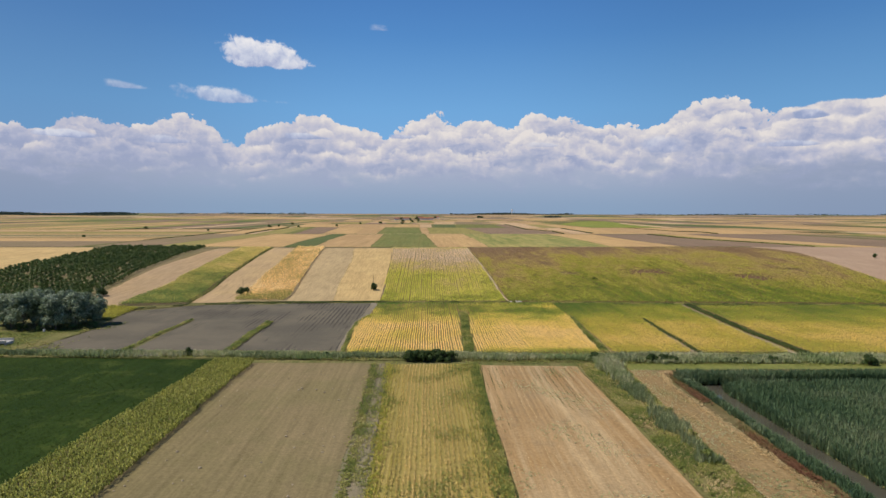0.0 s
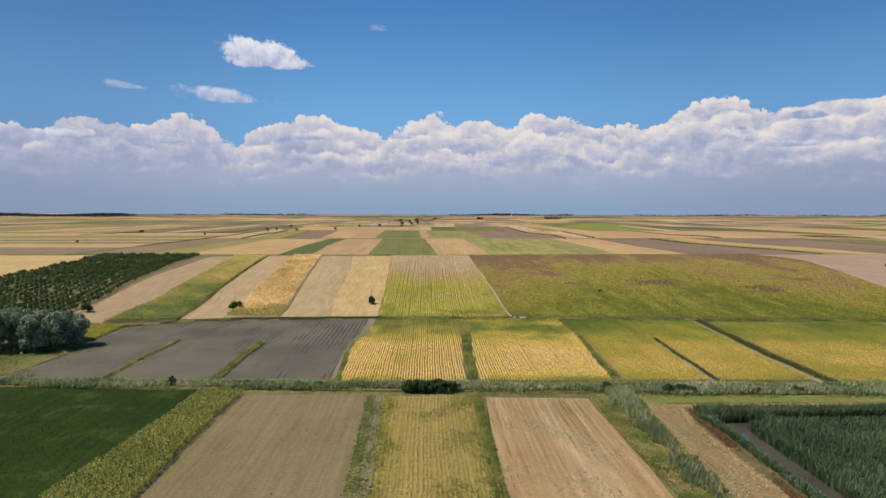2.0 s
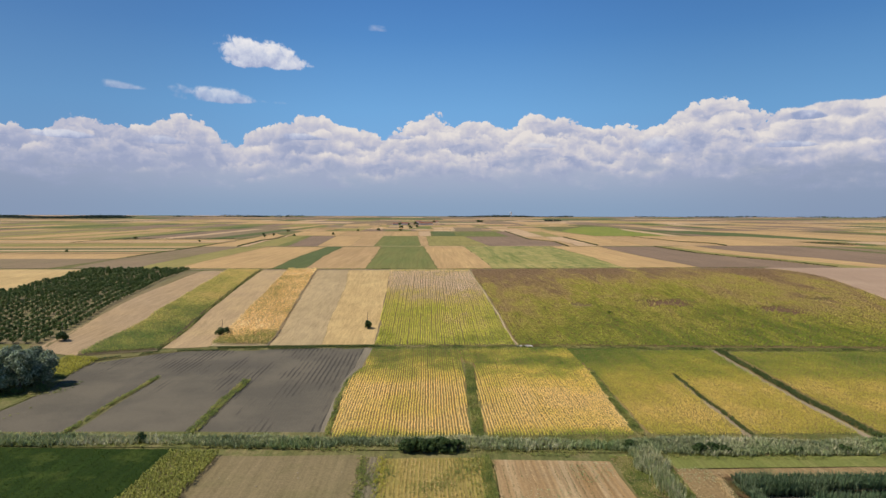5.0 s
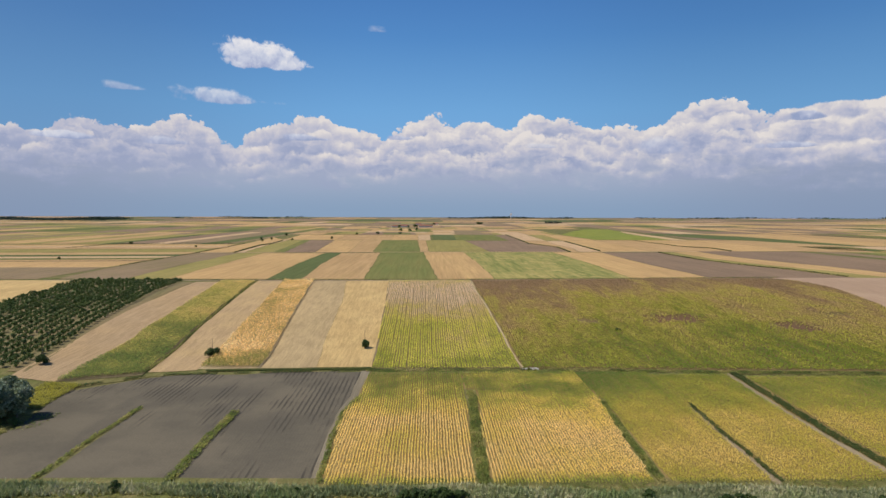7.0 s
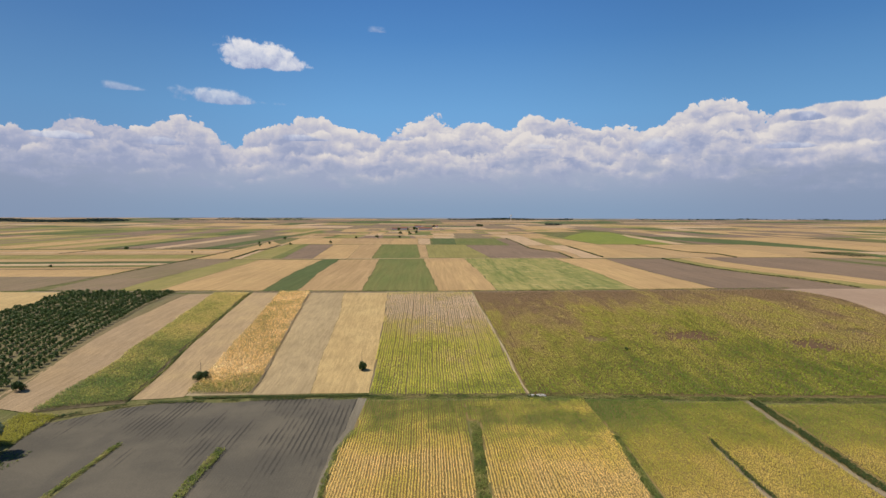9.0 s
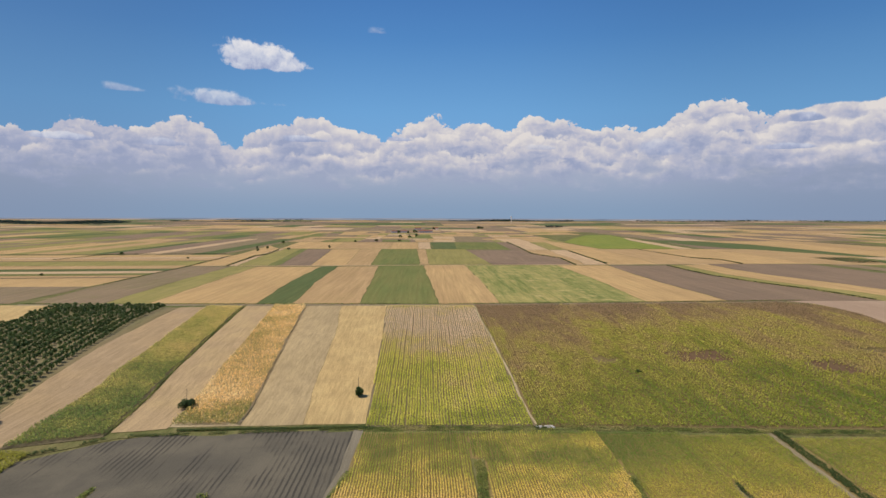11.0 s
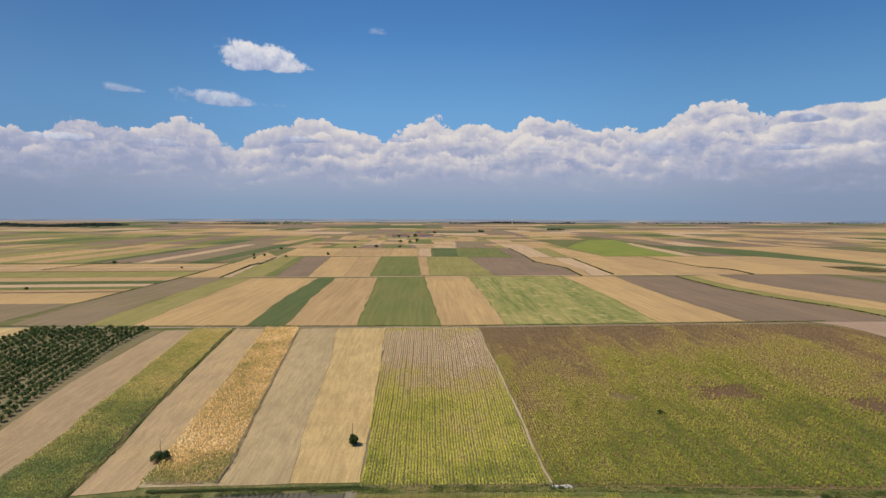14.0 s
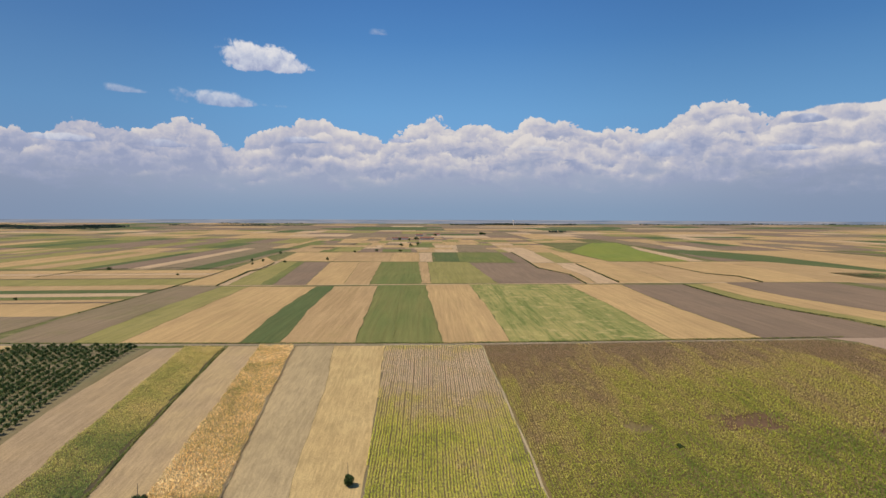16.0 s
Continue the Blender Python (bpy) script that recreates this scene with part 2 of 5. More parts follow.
def crop(name, colors, along=None, across=None, scale=0.045, mottle=0.5, shed=0.35, gloss=0.25, streaky=1.0, spark=0.27, streak=0.0):
    """Leaves of a standing crop. colors: from lush to dry. along, across: ripeness by y and by x, as (position, ripeness) stops."""
    m, n = material(name)
    geo = n.add("ShaderNodeNewGeometry")
    pos, island = geo.outputs["Position"], geo.outputs["Random Per Island"]
    x, y, _z = n.add("ShaderNodeSeparateXYZ", [pos]).outputs
    ripe = None
    for axis, stops in ((y, along), (x, across)):
        if stops:
            a, b = stops[0][0], stops[-1][0]
            r = n.ramp(n.linear(axis, a, b), [((p - a) / (b - a), v) for p, v in stops])
            ripe = r if ripe is None else n.math("ADD", ripe, n.math("SUBTRACT", r, 0.5))
    if ripe is None:
        ripe = n.add("ShaderNodeValue").outputs[0]
        ripe.default_value = 0.5
    spots = n.noise(n.stretch(pos, 1.0, streaky), scale, 7.0, 0.62)
    ripe = n.math("ADD", ripe, n.linear(spots, 0.33, 0.67, -mottle, mottle))
    if streak:
        lines = n.noise(n.stretch(pos, 0.24, 0.008), 1.0, 5.0, 0.65)
        ripe = n.math("ADD", ripe, n.linear(lines, 0.32, 0.68, -streak, streak))
    ripe = n.math("ADD", ripe, n.linear(island, 0.0, 1.0, -shed * 0.5, shed * 0.5), clamp=True)
    k = len(colors) - 1
    col = n.ramp(ripe, [(i / k, c) for i, c in enumerate(colors)])
    light = n.linear(n.math("FRACT", n.math("MULTIPLY", island, 37.31)), 0.0, 1.0, 1.0 - spark, 1.0 + spark)
    col = n.mix(1.0, col, n.add("ShaderNodeCombineXYZ", [light, light, light]).outputs[0], "MULTIPLY")
    skin = n.add("ShaderNodeBsdfPrincipled", {"Base Color": col, "Roughness": 0.6, "Specular IOR Level": gloss})
    thru = n.add("ShaderNodeBsdfTranslucent", {"Color": col})
    n.add("ShaderNodeOutputMaterial", [n.add("ShaderNodeMixShader", [0.28, skin.outputs[0], thru.outputs[0]]).outputs[0]])
    return m


def plain(name, a, b, scale=1.0, rough=0.8, metal=0.0):
    m, n = material(name)
    pos = n.add("ShaderNodeNewGeometry").outputs["Position"]
    f = n.noise(pos, scale, 6.0, 0.65)
    col = n.mix(n.smooth(f, 0.35, 0.65), a, b)
    fine = n.noise(pos, scale * 9, 4.0)
    finish(n, n.mix(n.linear(fine, 0.3, 0.7, 0.0, 0.25), col, (0.05, 0.045, 0.04)), rough, fine, 0.3, 0.03)
    return m


def bark():
    m, n = material("bark")
    pos = n.add("ShaderNodeNewGeometry").outputs["Position"]
    f = n.noise(n.stretch(pos, 6, 6, 0.8), 2.0, 6.0)
    finish(n, n.ramp(f, [(0.3, (0.06, 0.05, 0.04)), (0.7, (0.20, 0.17, 0.13))]), 0.95, f, 0.6, 0.05)
    return m


def water():
    m, n = material("canal_water")
    pos = n.add("ShaderNodeNewGeometry").outputs["Position"]
    f = n.noise(pos, 0.06, 4.0)
    rip = n.noise(pos, 1.1, 4.0)
    finish(n, n.ramp(f, [(0.35, (0.065, 0.06, 0.045)), (0.65, (0.10, 0.092, 0.068))]), 0.06, rip, 0.05, 0.05, 0.5)
    return m


TAN = earth("stubble_tan", (0.58, 0.405, 0.178), (0.53, 0.36, 0.156), (0.40, 0.275, 0.12), (0.45, 0.31, 0.132), streak_amount=0.6, patch_amount=0.35)
SPARSE_TAN = earth("stubble_with_weeds", (0.39, 0.255, 0.122), (0.34, 0.205, 0.085), (0.48, 0.34, 0.18), (0.28, 0.205, 0.115), rows=0.2, row_gap=1.15, streak_amount=0.9, patch_amount=0.4)
FALLOW = earth("fallow_brown", (0.232, 0.175, 0.088), (0.198, 0.158, 0.072), (0.262, 0.198, 0.105), (0.165, 0.142, 0.06), streak_amount=0.28, patch_amount=0.4)


def harrowed():
    """Smooth grey soil, with dark moist furrows left in patches on the upper and eastern parts."""
    m, n = material("harrowed_grey_soil")
    pos = n.add("ShaderNodeNewGeometry").outputs["Position"]
    x, y, _z = n.add("ShaderNodeSeparateXYZ", [pos]).outputs
    col = n.mix(n.smooth(n.noise(pos, 0.035, 5.0, 0.6), 0.36, 0.64), (0.122, 0.105, 0.077), (0.168, 0.141, 0.099))
    col = n.mix(n.smooth(n.noise(n.stretch(pos, 0.10, 0.03), 1.0, 5.0), 0.55, 0.72, 0.0, 0.55), col, (0.108, 0.094, 0.072))
    wob = n.math("MULTIPLY_ADD", n.noise(pos, 0.2, 2.0), 0.5, x)
    wave = n.smooth(n.math("SINE", n.math("MULTIPLY", wob, 2 * math.pi / 1.5)), -0.1, 0.9)
    thin_ = n.smooth(n.math("SINE", n.math("MULTIPLY", wob, 2 * math.pi / 0.75)), -0.6, 0.9)
    keep = n.noise(n.stretch(pos, 0.11, 0.022), 1.0, 4.0, 0.6)
    keep = n.math("ADD", keep, n.smooth(y, 190.0, 235.0, -0.08, 0.07))
    keep = n.math("ADD", keep, n.smooth(x, -75.0, -30.0, -0.03, 0.06))
    wet = n.smooth(keep, 0.53, 0.66)
    cut_ = n.math("MULTIPLY", wave, wet)
    col = n.mix(n.math("MULTIPLY", cut_, 0.9), col, (0.062, 0.054, 0.043))
    col = n.mix(n.math("MULTIPLY", thin_, 0.10), col, (0.08, 0.07, 0.055))
    fine = n.noise(pos, 2.4, 6.0, 0.7)
    dark = n.linear(fine, 0.22, 0.80, 0.78, 1.22)
    col = n.mix(1.0, col, n.add("ShaderNodeCombineXYZ", [dark, dark, dark]).outputs[0], "MULTIPLY")
    finish(n, col, 0.95, n.math("MULTIPLY_ADD", cut_, -0.8, fine), 0.5, 0.12, 0.1)
    return m


HARROWED = harrowed()
PATH = earth("dusty_path", (0.35, 0.27, 0.17), (0.30, 0.225, 0.14), (0.25, 0.20, 0.11), (0.17, 0.16, 0.06), patch_amount=0.6)
GRASS = earth("rough_grass", (0.14, 0.145, 0.045), (0.21, 0.175, 0.07), (0.09, 0.11, 0.03), (0.28, 0.215, 0.10), patch_amount=0.6, grain=0.5)
DRY_GRASS = earth("dry_grass", (0.31, 0.205, 0.095), (0.26, 0.175, 0.075), (0.38, 0.27, 0.14), (0.20, 0.165, 0.065), patch_amount=0.7, grain=0.5)
LUSH = earth("lush_green_sward", (0.018, 0.037, 0.005), (0.025, 0.045, 0.006), (0.038, 0.058, 0.009), (0.060, 0.080, 0.014), streak_amount=0.4, patch_amount=0.7, grain=0.45)
CROP_SOIL = earth("soil_under_crop", (0.21, 0.16, 0.09), (0.17, 0.135, 0.072), (0.13, 0.105, 0.055), None)
PALE = earth("pale_harvested_strip", (0.48, 0.37, 0.215), (0.42, 0.32, 0.18), (0.37, 0.28, 0.17), None)
BANK = earth("weedy_bank", (0.17, 0.11, 0.055), (0.14, 0.12, 0.05), (0.11, 0.11, 0.04), (0.30, 0.21, 0.11))
FAR_KINDS = {
    "tan": earth("far_stubble", (0.489, 0.318, 0.150), (0.441, 0.282, 0.132), (0.371, 0.237, 0.106), (0.391, 0.263, 0.112), streak_amount=0.6, patch_amount=0.5, far=True),
    "gold": earth("far_golden_stubble", (0.538, 0.346, 0.150), (0.479, 0.309, 0.136), (0.411, 0.259, 0.117), (0.441, 0.300, 0.126), streak_amount=0.6, far=True),
    "pale": earth("far_pale_stubble", (0.566, 0.381, 0.215), (0.509, 0.346, 0.195), (0.441, 0.300, 0.165), None, far=True),
    "brown": earth("far_ploughed", (0.252, 0.170, 0.108), (0.218, 0.150, 0.096), (0.290, 0.198, 0.121), None, far=True),
    "grey": earth("far_grey_fallow", (0.262, 0.184, 0.109), (0.228, 0.170, 0.092), (0.301, 0.212, 0.120), (0.213, 0.175, 0.074), far=True),
    "olive": earth("far_olive_crop", (0.298, 0.248, 0.079), (0.251, 0.216, 0.067), (0.353, 0.279, 0.102), (0.205, 0.189, 0.060), far=True),
    "green": earth("far_green_crop", (0.155, 0.17, 0.05), (0.18, 0.18, 0.055), (0.23, 0.20, 0.065), None, streak_amount=0.6, far=True),
    "deep": earth("far_deep_green_crop", (0.095, 0.125, 0.042), (0.115, 0.135, 0.047), (0.15, 0.15, 0.052), None, far=True),
    "bright": earth("far_bright_green_crop", (0.23, 0.245, 0.045), (0.20, 0.23, 0.045), (0.25, 0.24, 0.06), None, far=True),
    "mottled": earth("far_mottled_crop", (0.30, 0.27, 0.085), (0.40, 0.32, 0.11), (0.15, 0.18, 0.045), (0.52, 0.39, 0.16), streak_amount=0.95, patch_amount=0.75),
}
CORN = crop("ripening_corn_leaves", [(0.12, 0.20, 0.028), (0.36, 0.39, 0.05), (0.80, 0.62, 0.12), (0.96, 0.70, 0.20), (0.98, 0.70, 0.27)],
            along=[(160, 0.40), (169, 0.46), (174, 0.92), (205, 0.84), (221, 0.50), (236, 0.24), (268, 0.10)], mottle=0.34, shed=0.25, spark=0.15, streak=0.12)
CORN_YELLOW = crop("yellow_green_corn_leaves", [(0.12, 0.20, 0.028), (0.31, 0.345, 0.045), (0.58, 0.475, 0.075), (0.82, 0.59, 0.165)],
                   along=[(160, 0.50), (170, 0.62), (185, 0.84), (205, 0.74), (222, 0.46), (238, 0.26), (268, 0.11)], scale=0.03, mottle=0.28, shed=0.25, spark=0.15, streak=0.14)
CORN_DRY = crop("dry_corn_leaves", [(0.24, 0.25, 0.06), (0.60, 0.44, 0.15), (0.88, 0.56, 0.21), (0.97, 0.74, 0.37)],
                along=[(262, 0.0), (278, 0.30), (294, 0.72), (360, 0.72), (445, 0.62)], mottle=0.45, shed=0.9, spark=0.5)
CORN_GREEN = crop("green_corn_leaves", [(0.125, 0.20, 0.045), (0.34, 0.35, 0.08), (0.60, 0.49, 0.14), (0.74, 0.56, 0.20)],
                  along=[(240, 0.0), (265, 0.18), (300, 0.44), (345, 0.56), (385, 0.68), (445, 0.76)], mottle=0.35, shed=0.5, spark=0.4)
SUNFLOWER = crop("drying_sunflower_leaves", [(0.29, 0.33, 0.04), (0.67, 0.64, 0.078), (0.77, 0.66, 0.15), (0.72, 0.54, 0.26), (0.84, 0.65, 0.43)],
                 along=[(263, 0.16), (290, 0.26), (325, 0.42), (360, 0.70), (385, 1.0), (425, 0.95), (435, 0.78), (450, 0.66)], mottle=0.25, shed=0.45, spark=0.35, streak=0.12)
WEEDY = crop("weedy_sunflower_leaves", [(0.165, 0.24, 0.027), (0.31, 0.335, 0.038), (0.50, 0.445, 0.078), (0.55, 0.41, 0.14), (0.36, 0.235, 0.13)],
             along=[(258, 0.16), (285, 0.24), (315, 0.44), (345, 0.60), (385, 0.72), (408, 0.82), (426, 1.0), (455, 1.1)], scale=0.03, mottle=0.30, shed=0.20, streaky=0.25, spark=0.38, streak=0.26)
YELLOW_STRIP = crop("yellowing_sunflower_heads", [(0.093, 0.126, 0.020), (0.187, 0.209, 0.037), (0.289, 0.287, 0.060), (0.391, 0.365, 0.102)], mottle=0.25, shed=0.6, spark=0.4)
SPARSE = crop("sparse_yellow_green_crop", [(0.19, 0.225, 0.04), (0.37, 0.335, 0.065), (0.56, 0.405, 0.13), (0.66, 0.47, 0.20)],
              across=[(-9, 0.40), (-3, 0.85), (3, 0.78), (8, 0.36), (13, 0.18)], mottle=0.35, shed=0.45, streaky=0.25)
ALFALFA = crop("dark_green_alfalfa", [(0.020, 0.042, 0.004), (0.030, 0.055, 0.006), (0.056, 0.084, 0.011), (0.115, 0.135, 0.022)],
               along=[(40, 0.42), (110, 0.3), (140, 0.28), (160, 0.5)], scale=0.05, mottle=0.38, streaky=2.8, spark=0.15, gloss=0.04)
REED = crop("green_reed_blades", [(0.150, 0.205, 0.090), (0.215, 0.260, 0.115), (0.310, 0.335, 0.160), (0.470, 0.450, 0.250)], mottle=0.35, shed=0.5)
REED_BED = crop("blue_green_reed_blades", [(0.070, 0.124, 0.056), (0.100, 0.163, 0.072), (0.155, 0.215, 0.100), (0.26, 0.29, 0.155)], mottle=0.35, shed=0.5)
STRAW = crop("pale_straw", [(0.40, 0.27, 0.12), (0.62, 0.45, 0.22), (0.74, 0.57, 0.30)], mottle=0.4, shed=0.5)
REED_GREY = crop("grey_green_reed_plumes", [(0.207, 0.280, 0.101), (0.333, 0.381, 0.157), (0.529, 0.504, 0.280), (0.713, 0.638, 0.414)], mottle=0.4, shed=0.6)
WEEDS = crop("mixed_green_weeds", [(0.084, 0.126, 0.029), (0.160, 0.197, 0.042), (0.286, 0.286, 0.067), (0.437, 0.361, 0.143)], scale=0.12, mottle=0.5, shed=0.5)
DARK_HEDGE = crop("dark_ditch_weeds", [(0.05, 0.08, 0.02), (0.085, 0.115, 0.03), (0.16, 0.17, 0.05)], mottle=0.4)
RED_WEEDS = crop("reddish_brown_weeds", [(0.17, 0.07, 0.04), (0.22, 0.11, 0.055), (0.16, 0.17, 0.05)], mottle=0.4)
YELLOW_WEEDS = crop("yellow_flowering_weeds", [(0.17, 0.20, 0.035), (0.34, 0.32, 0.04), (0.46, 0.40, 0.06)], mottle=0.3)
WILLOW = crop("silvery_willow_leaves", [(0.11, 0.16, 0.082), (0.21, 0.26, 0.15), (0.42, 0.46, 0.33)], scale=0.3, mottle=0.4, shed=0.8, spark=0.4)
FRUIT_LEAF = crop("orchard_leaves", [(0.055, 0.092, 0.024), (0.10, 0.15, 0.04), (0.16, 0.205, 0.06)], scale=0.1, mottle=0.4, shed=0.6)
BUSH_LEAF = crop("dark_bush_leaves", [(0.035, 0.065, 0.017), (0.058, 0.095, 0.024), (0.10, 0.14, 0.04)], scale=0.3, mottle=0.4, shed=0.6)
# Lighter and bluer than the near leaves: distance haze put into the colour.
HAZED_LEAF = crop("hazed_wood_leaves", [(0.045, 0.072, 0.054), (0.063, 0.093, 0.065)], scale=0.01)
BARK, WATER = bark(), water()
CONCRETE = plain("weathered_concrete", (0.55, 0.52, 0.47), (0.42, 0.40, 0.36))
WHITEWASH = plain("whitewash", (0.80, 0.79, 0.76), (0.72, 0.70, 0.66), 0.5)
ROOF = plain("clay_roof_tiles", (0.34, 0.15, 0.09), (0.27, 0.12, 0.08), 0.6)
POLE = plain("weathered_pole_timber", (0.26, 0.20, 0.15), (0.18, 0.14, 0.11), 2.0)
CLOD = plain("pale_clod", (0.42, 0.34, 0.23), (0.35, 0.28, 0.185), 2.0)
RUBBLE = plain("pale_rubble", (0.66, 0.60, 0.52), (0.50, 0.45, 0.38), 2.0)


# ---- building blocks ----
def mesh_from(name, verts, faces, mats=()):
    """A mesh from arrays: verts (n, 3) and faces (m, k) with k corners each."""
    verts, faces = np.asarray(verts, np.float32), np.asarray(faces, np.int32)
    me = bpy.data.meshes.new(name)
    me.vertices.add(len(verts))
    me.vertices.foreach_set("co", verts.ravel())
    m, k = faces.shape
    me.loops.add(m * k)
    me.loops.foreach_set("vertex_index", faces.ravel())
    me.polygons.add(m)
    me.polygons.foreach_set("loop_start", np.arange(0, m * k, k, dtype=np.int32))
    me.update(calc_edges=True)
    for mat in mats:
        me.materials.append(mat)
    return me


def grid_faces(nu, nv):
    i = np.arange((nu - 1) * (nv - 1))
    a = i // (nv - 1) * nv + i % (nv - 1)
    return np.stack([a, a + nv, a + nv + 1, a + 1], 1)


def part(name, bm, mat, parent, label=""):
    me = bpy.data.meshes.new(name)
    bm.to_mesh(me)
    bm.free()
    me.materials.append(mat)
    ob = new(name, me)
    ob.parent = parent
    return tagged(ob, label)


def wobble(t, seed, size):
    """A gentle uneven line."""
    return size * (np.sin(t * 0.11 + seed) + 0.6 * np.sin(t * 0.29 + 2.3 * seed) + 0.4 * np.sin(t * 0.71 + 4.1 * seed)) / 1.6


count = [0]


def sheet(name, label, category, left, right, mat, cell=8.0, lift=0.0, edge=0.35):
    """A field surface between two lines that run up the land, draped over the ground."""
    count[0] += 1
    left, right = np.array(left, float), np.array(right, float)
    span = max(left[-1, 1] - left[0, 1], right[-1, 1] - right[0, 1])
    nv = max(2, int(span / cell) + 2)
    s = np.linspace(0, 1, nv)
    along = lambda line: (np.interp(s, np.linspace(0, 1, len(line)), line[:, 0]), np.interp(s, np.linspace(0, 1, len(line)), line[:, 1]))
    (lx, ly), (rx, ry) = along(left), along(right)
    lx, rx = lx + wobble(ly, 0.37 * lx.mean(), edge), rx + wobble(ry, 0.37 * rx.mean(), edge)
    nu = max(2, int(np.abs(rx - lx).max() / (cell * 1.5)) + 2)
    u = np.linspace(0, 1, nu)[:, None]
    x, y = lx + (rx - lx) * u, ly + (ry - ly) * u
    y = y + wobble(x, 0.37 * ly[0], edge) * (s == 0) + wobble(x, 0.37 * ly[-1], edge) * (s == 1)
    z = ground_z(x, y) + 0.05 + lift + 0.004 * (count[0] % 9)
    ob = new(name, mesh_from(name, np.stack([x, y, z], -1).reshape(-1, 3), grid_faces(nu, nv), [mat]))
    return tagged(ob, label, category, kind="structure")


def rect(x0, x1, y0, y1):
    return [(x0, y0), (x0, y1)], [(x1, y0), (x1, y1)]


rng = np.random.default_rng(7)


def rows_of(x0, x1, y0, y1, gap=0.7, step=0.5, thin=0.0, even=1.0):
    """Plants in rows along y. x0 and x1 may be functions of y."""
    fx0, fx1 = (x0 if callable(x0) else lambda y: np.full_like(y, x0)), (x1 if callable(x1) else lambda y: np.full_like(y, x1))
    ylist = np.arange(y0, y1, step)
    lo, hi = float(np.min(fx0(ylist))), float(np.max(fx1(ylist)))
    gx, gy = np.meshgrid(np.arange(lo, hi, gap), ylist, indexing="ij")
    gx = gx + rng.normal(0, 0.09 * gap * even, gx.shape[0])[:, None] + 0.10 * gap * even * np.sin(gy * 0.05 + rng.uniform(0, 6.28, gx.shape[0])[:, None])
    x, y = gx.ravel() + rng.normal(0, 0.06 * gap, gx.size), gy.ravel() + rng.uniform(-0.5, 0.5, gx.size) * step
    x = x + wobble(y, 3.0, 0.12)
    edge_l, edge_r = fx0(y) + wobble(y, 1.3, 0.3), fx1(y) + wobble(y, 2.9, 0.3)
    keep = (x > edge_l) & (x < edge_r) & (rng.random(x.size) >= thin)
    return x[keep], y[keep]


def scatter(x0, x1, y0, y1, per_m2):
    k = int((x1 - x0) * (y1 - y0) * per_m2)
    return rng.uniform(x0, x1, k), rng.uniform(y0, y1, k)


def clumped(x, y, scale, cut):
    """Keep the points that fall into natural clumps."""
    f = np.sin(x * scale + 1.3 * np.sin(y * scale * 0.7)) + np.sin(y * scale * 0.9 + 1.7 * np.sin(x * scale * 0.6 + 2)) + rng.normal(0, 0.5, len(x))
    return x[f > cut], y[f > cut]


def plants(name, label, category, x, y, height, reach, leaves, mat, squeeze=1.0, width=0.16, upright=0.0, vary=0.15, droop=0.45, sink=0.0):
    """A stand of plants: every plant a tuft of bent leaves. upright 1: reed-like blades, 0: spreading leaves."""
    k = len(x)
    h = height * rng.uniform(1 - vary, 1 + vary, k)
    x, y, h = np.repeat(x, leaves), np.repeat(y, leaves), np.repeat(h, leaves)
    m = len(x)
    a = rng.uniform(0, 2 * math.pi, m)
    dx, dy = np.cos(a) * squeeze, np.sin(a)
    r = reach * rng.uniform(0.6, 1.15, m)
    z0 = ground_z(x, y) - sink
    low = np.where(upright, 0.0, rng.uniform(0.15, 0.75, m)) * h
    if upright:
        mid, tip = h * rng.uniform(0.45, 0.6, m), h * rng.uniform(0.8, 1.1, m)
        rm, rt = r * 0.35, r
    else:
        mid = np.minimum(low + h * rng.uniform(0.2, 0.4, m), h * 1.05)
        tip = mid - h * droop * rng.uniform(0.1, 0.7, m)
        rm, rt = r * 0.55, r
    w = width * rng.uniform(0.7, 1.3, m)
    px_, py_ = -np.sin(a), np.cos(a)
    v = np.empty((m, 4, 3), np.float32)
    jx, jy = rng.normal(0, 0.05, m) * (1 + upright), rng.normal(0, 0.05, m) * (1 + upright)
    x, y = x + jx, y + jy
    v[:, 0] = np.stack([x, y, z0 + low], 1)
    v[:, 1] = np.stack([x + dx * rm + px_ * w, y + dy * rm + py_ * w, z0 + mid], 1)
    v[:, 2] = np.stack([x + dx * rt, y + dy * rt, z0 + tip], 1)
    v[:, 3] = np.stack([x + dx * rm - px_ * w, y + dy * rm - py_ * w, z0 + mid], 1)
    ob = new(name, mesh_from(name, v.reshape(-1, 3), np.arange(4 * m).reshape(-1, 4), [mat]))
    return tagged(ob, label, category, kind="stuff")


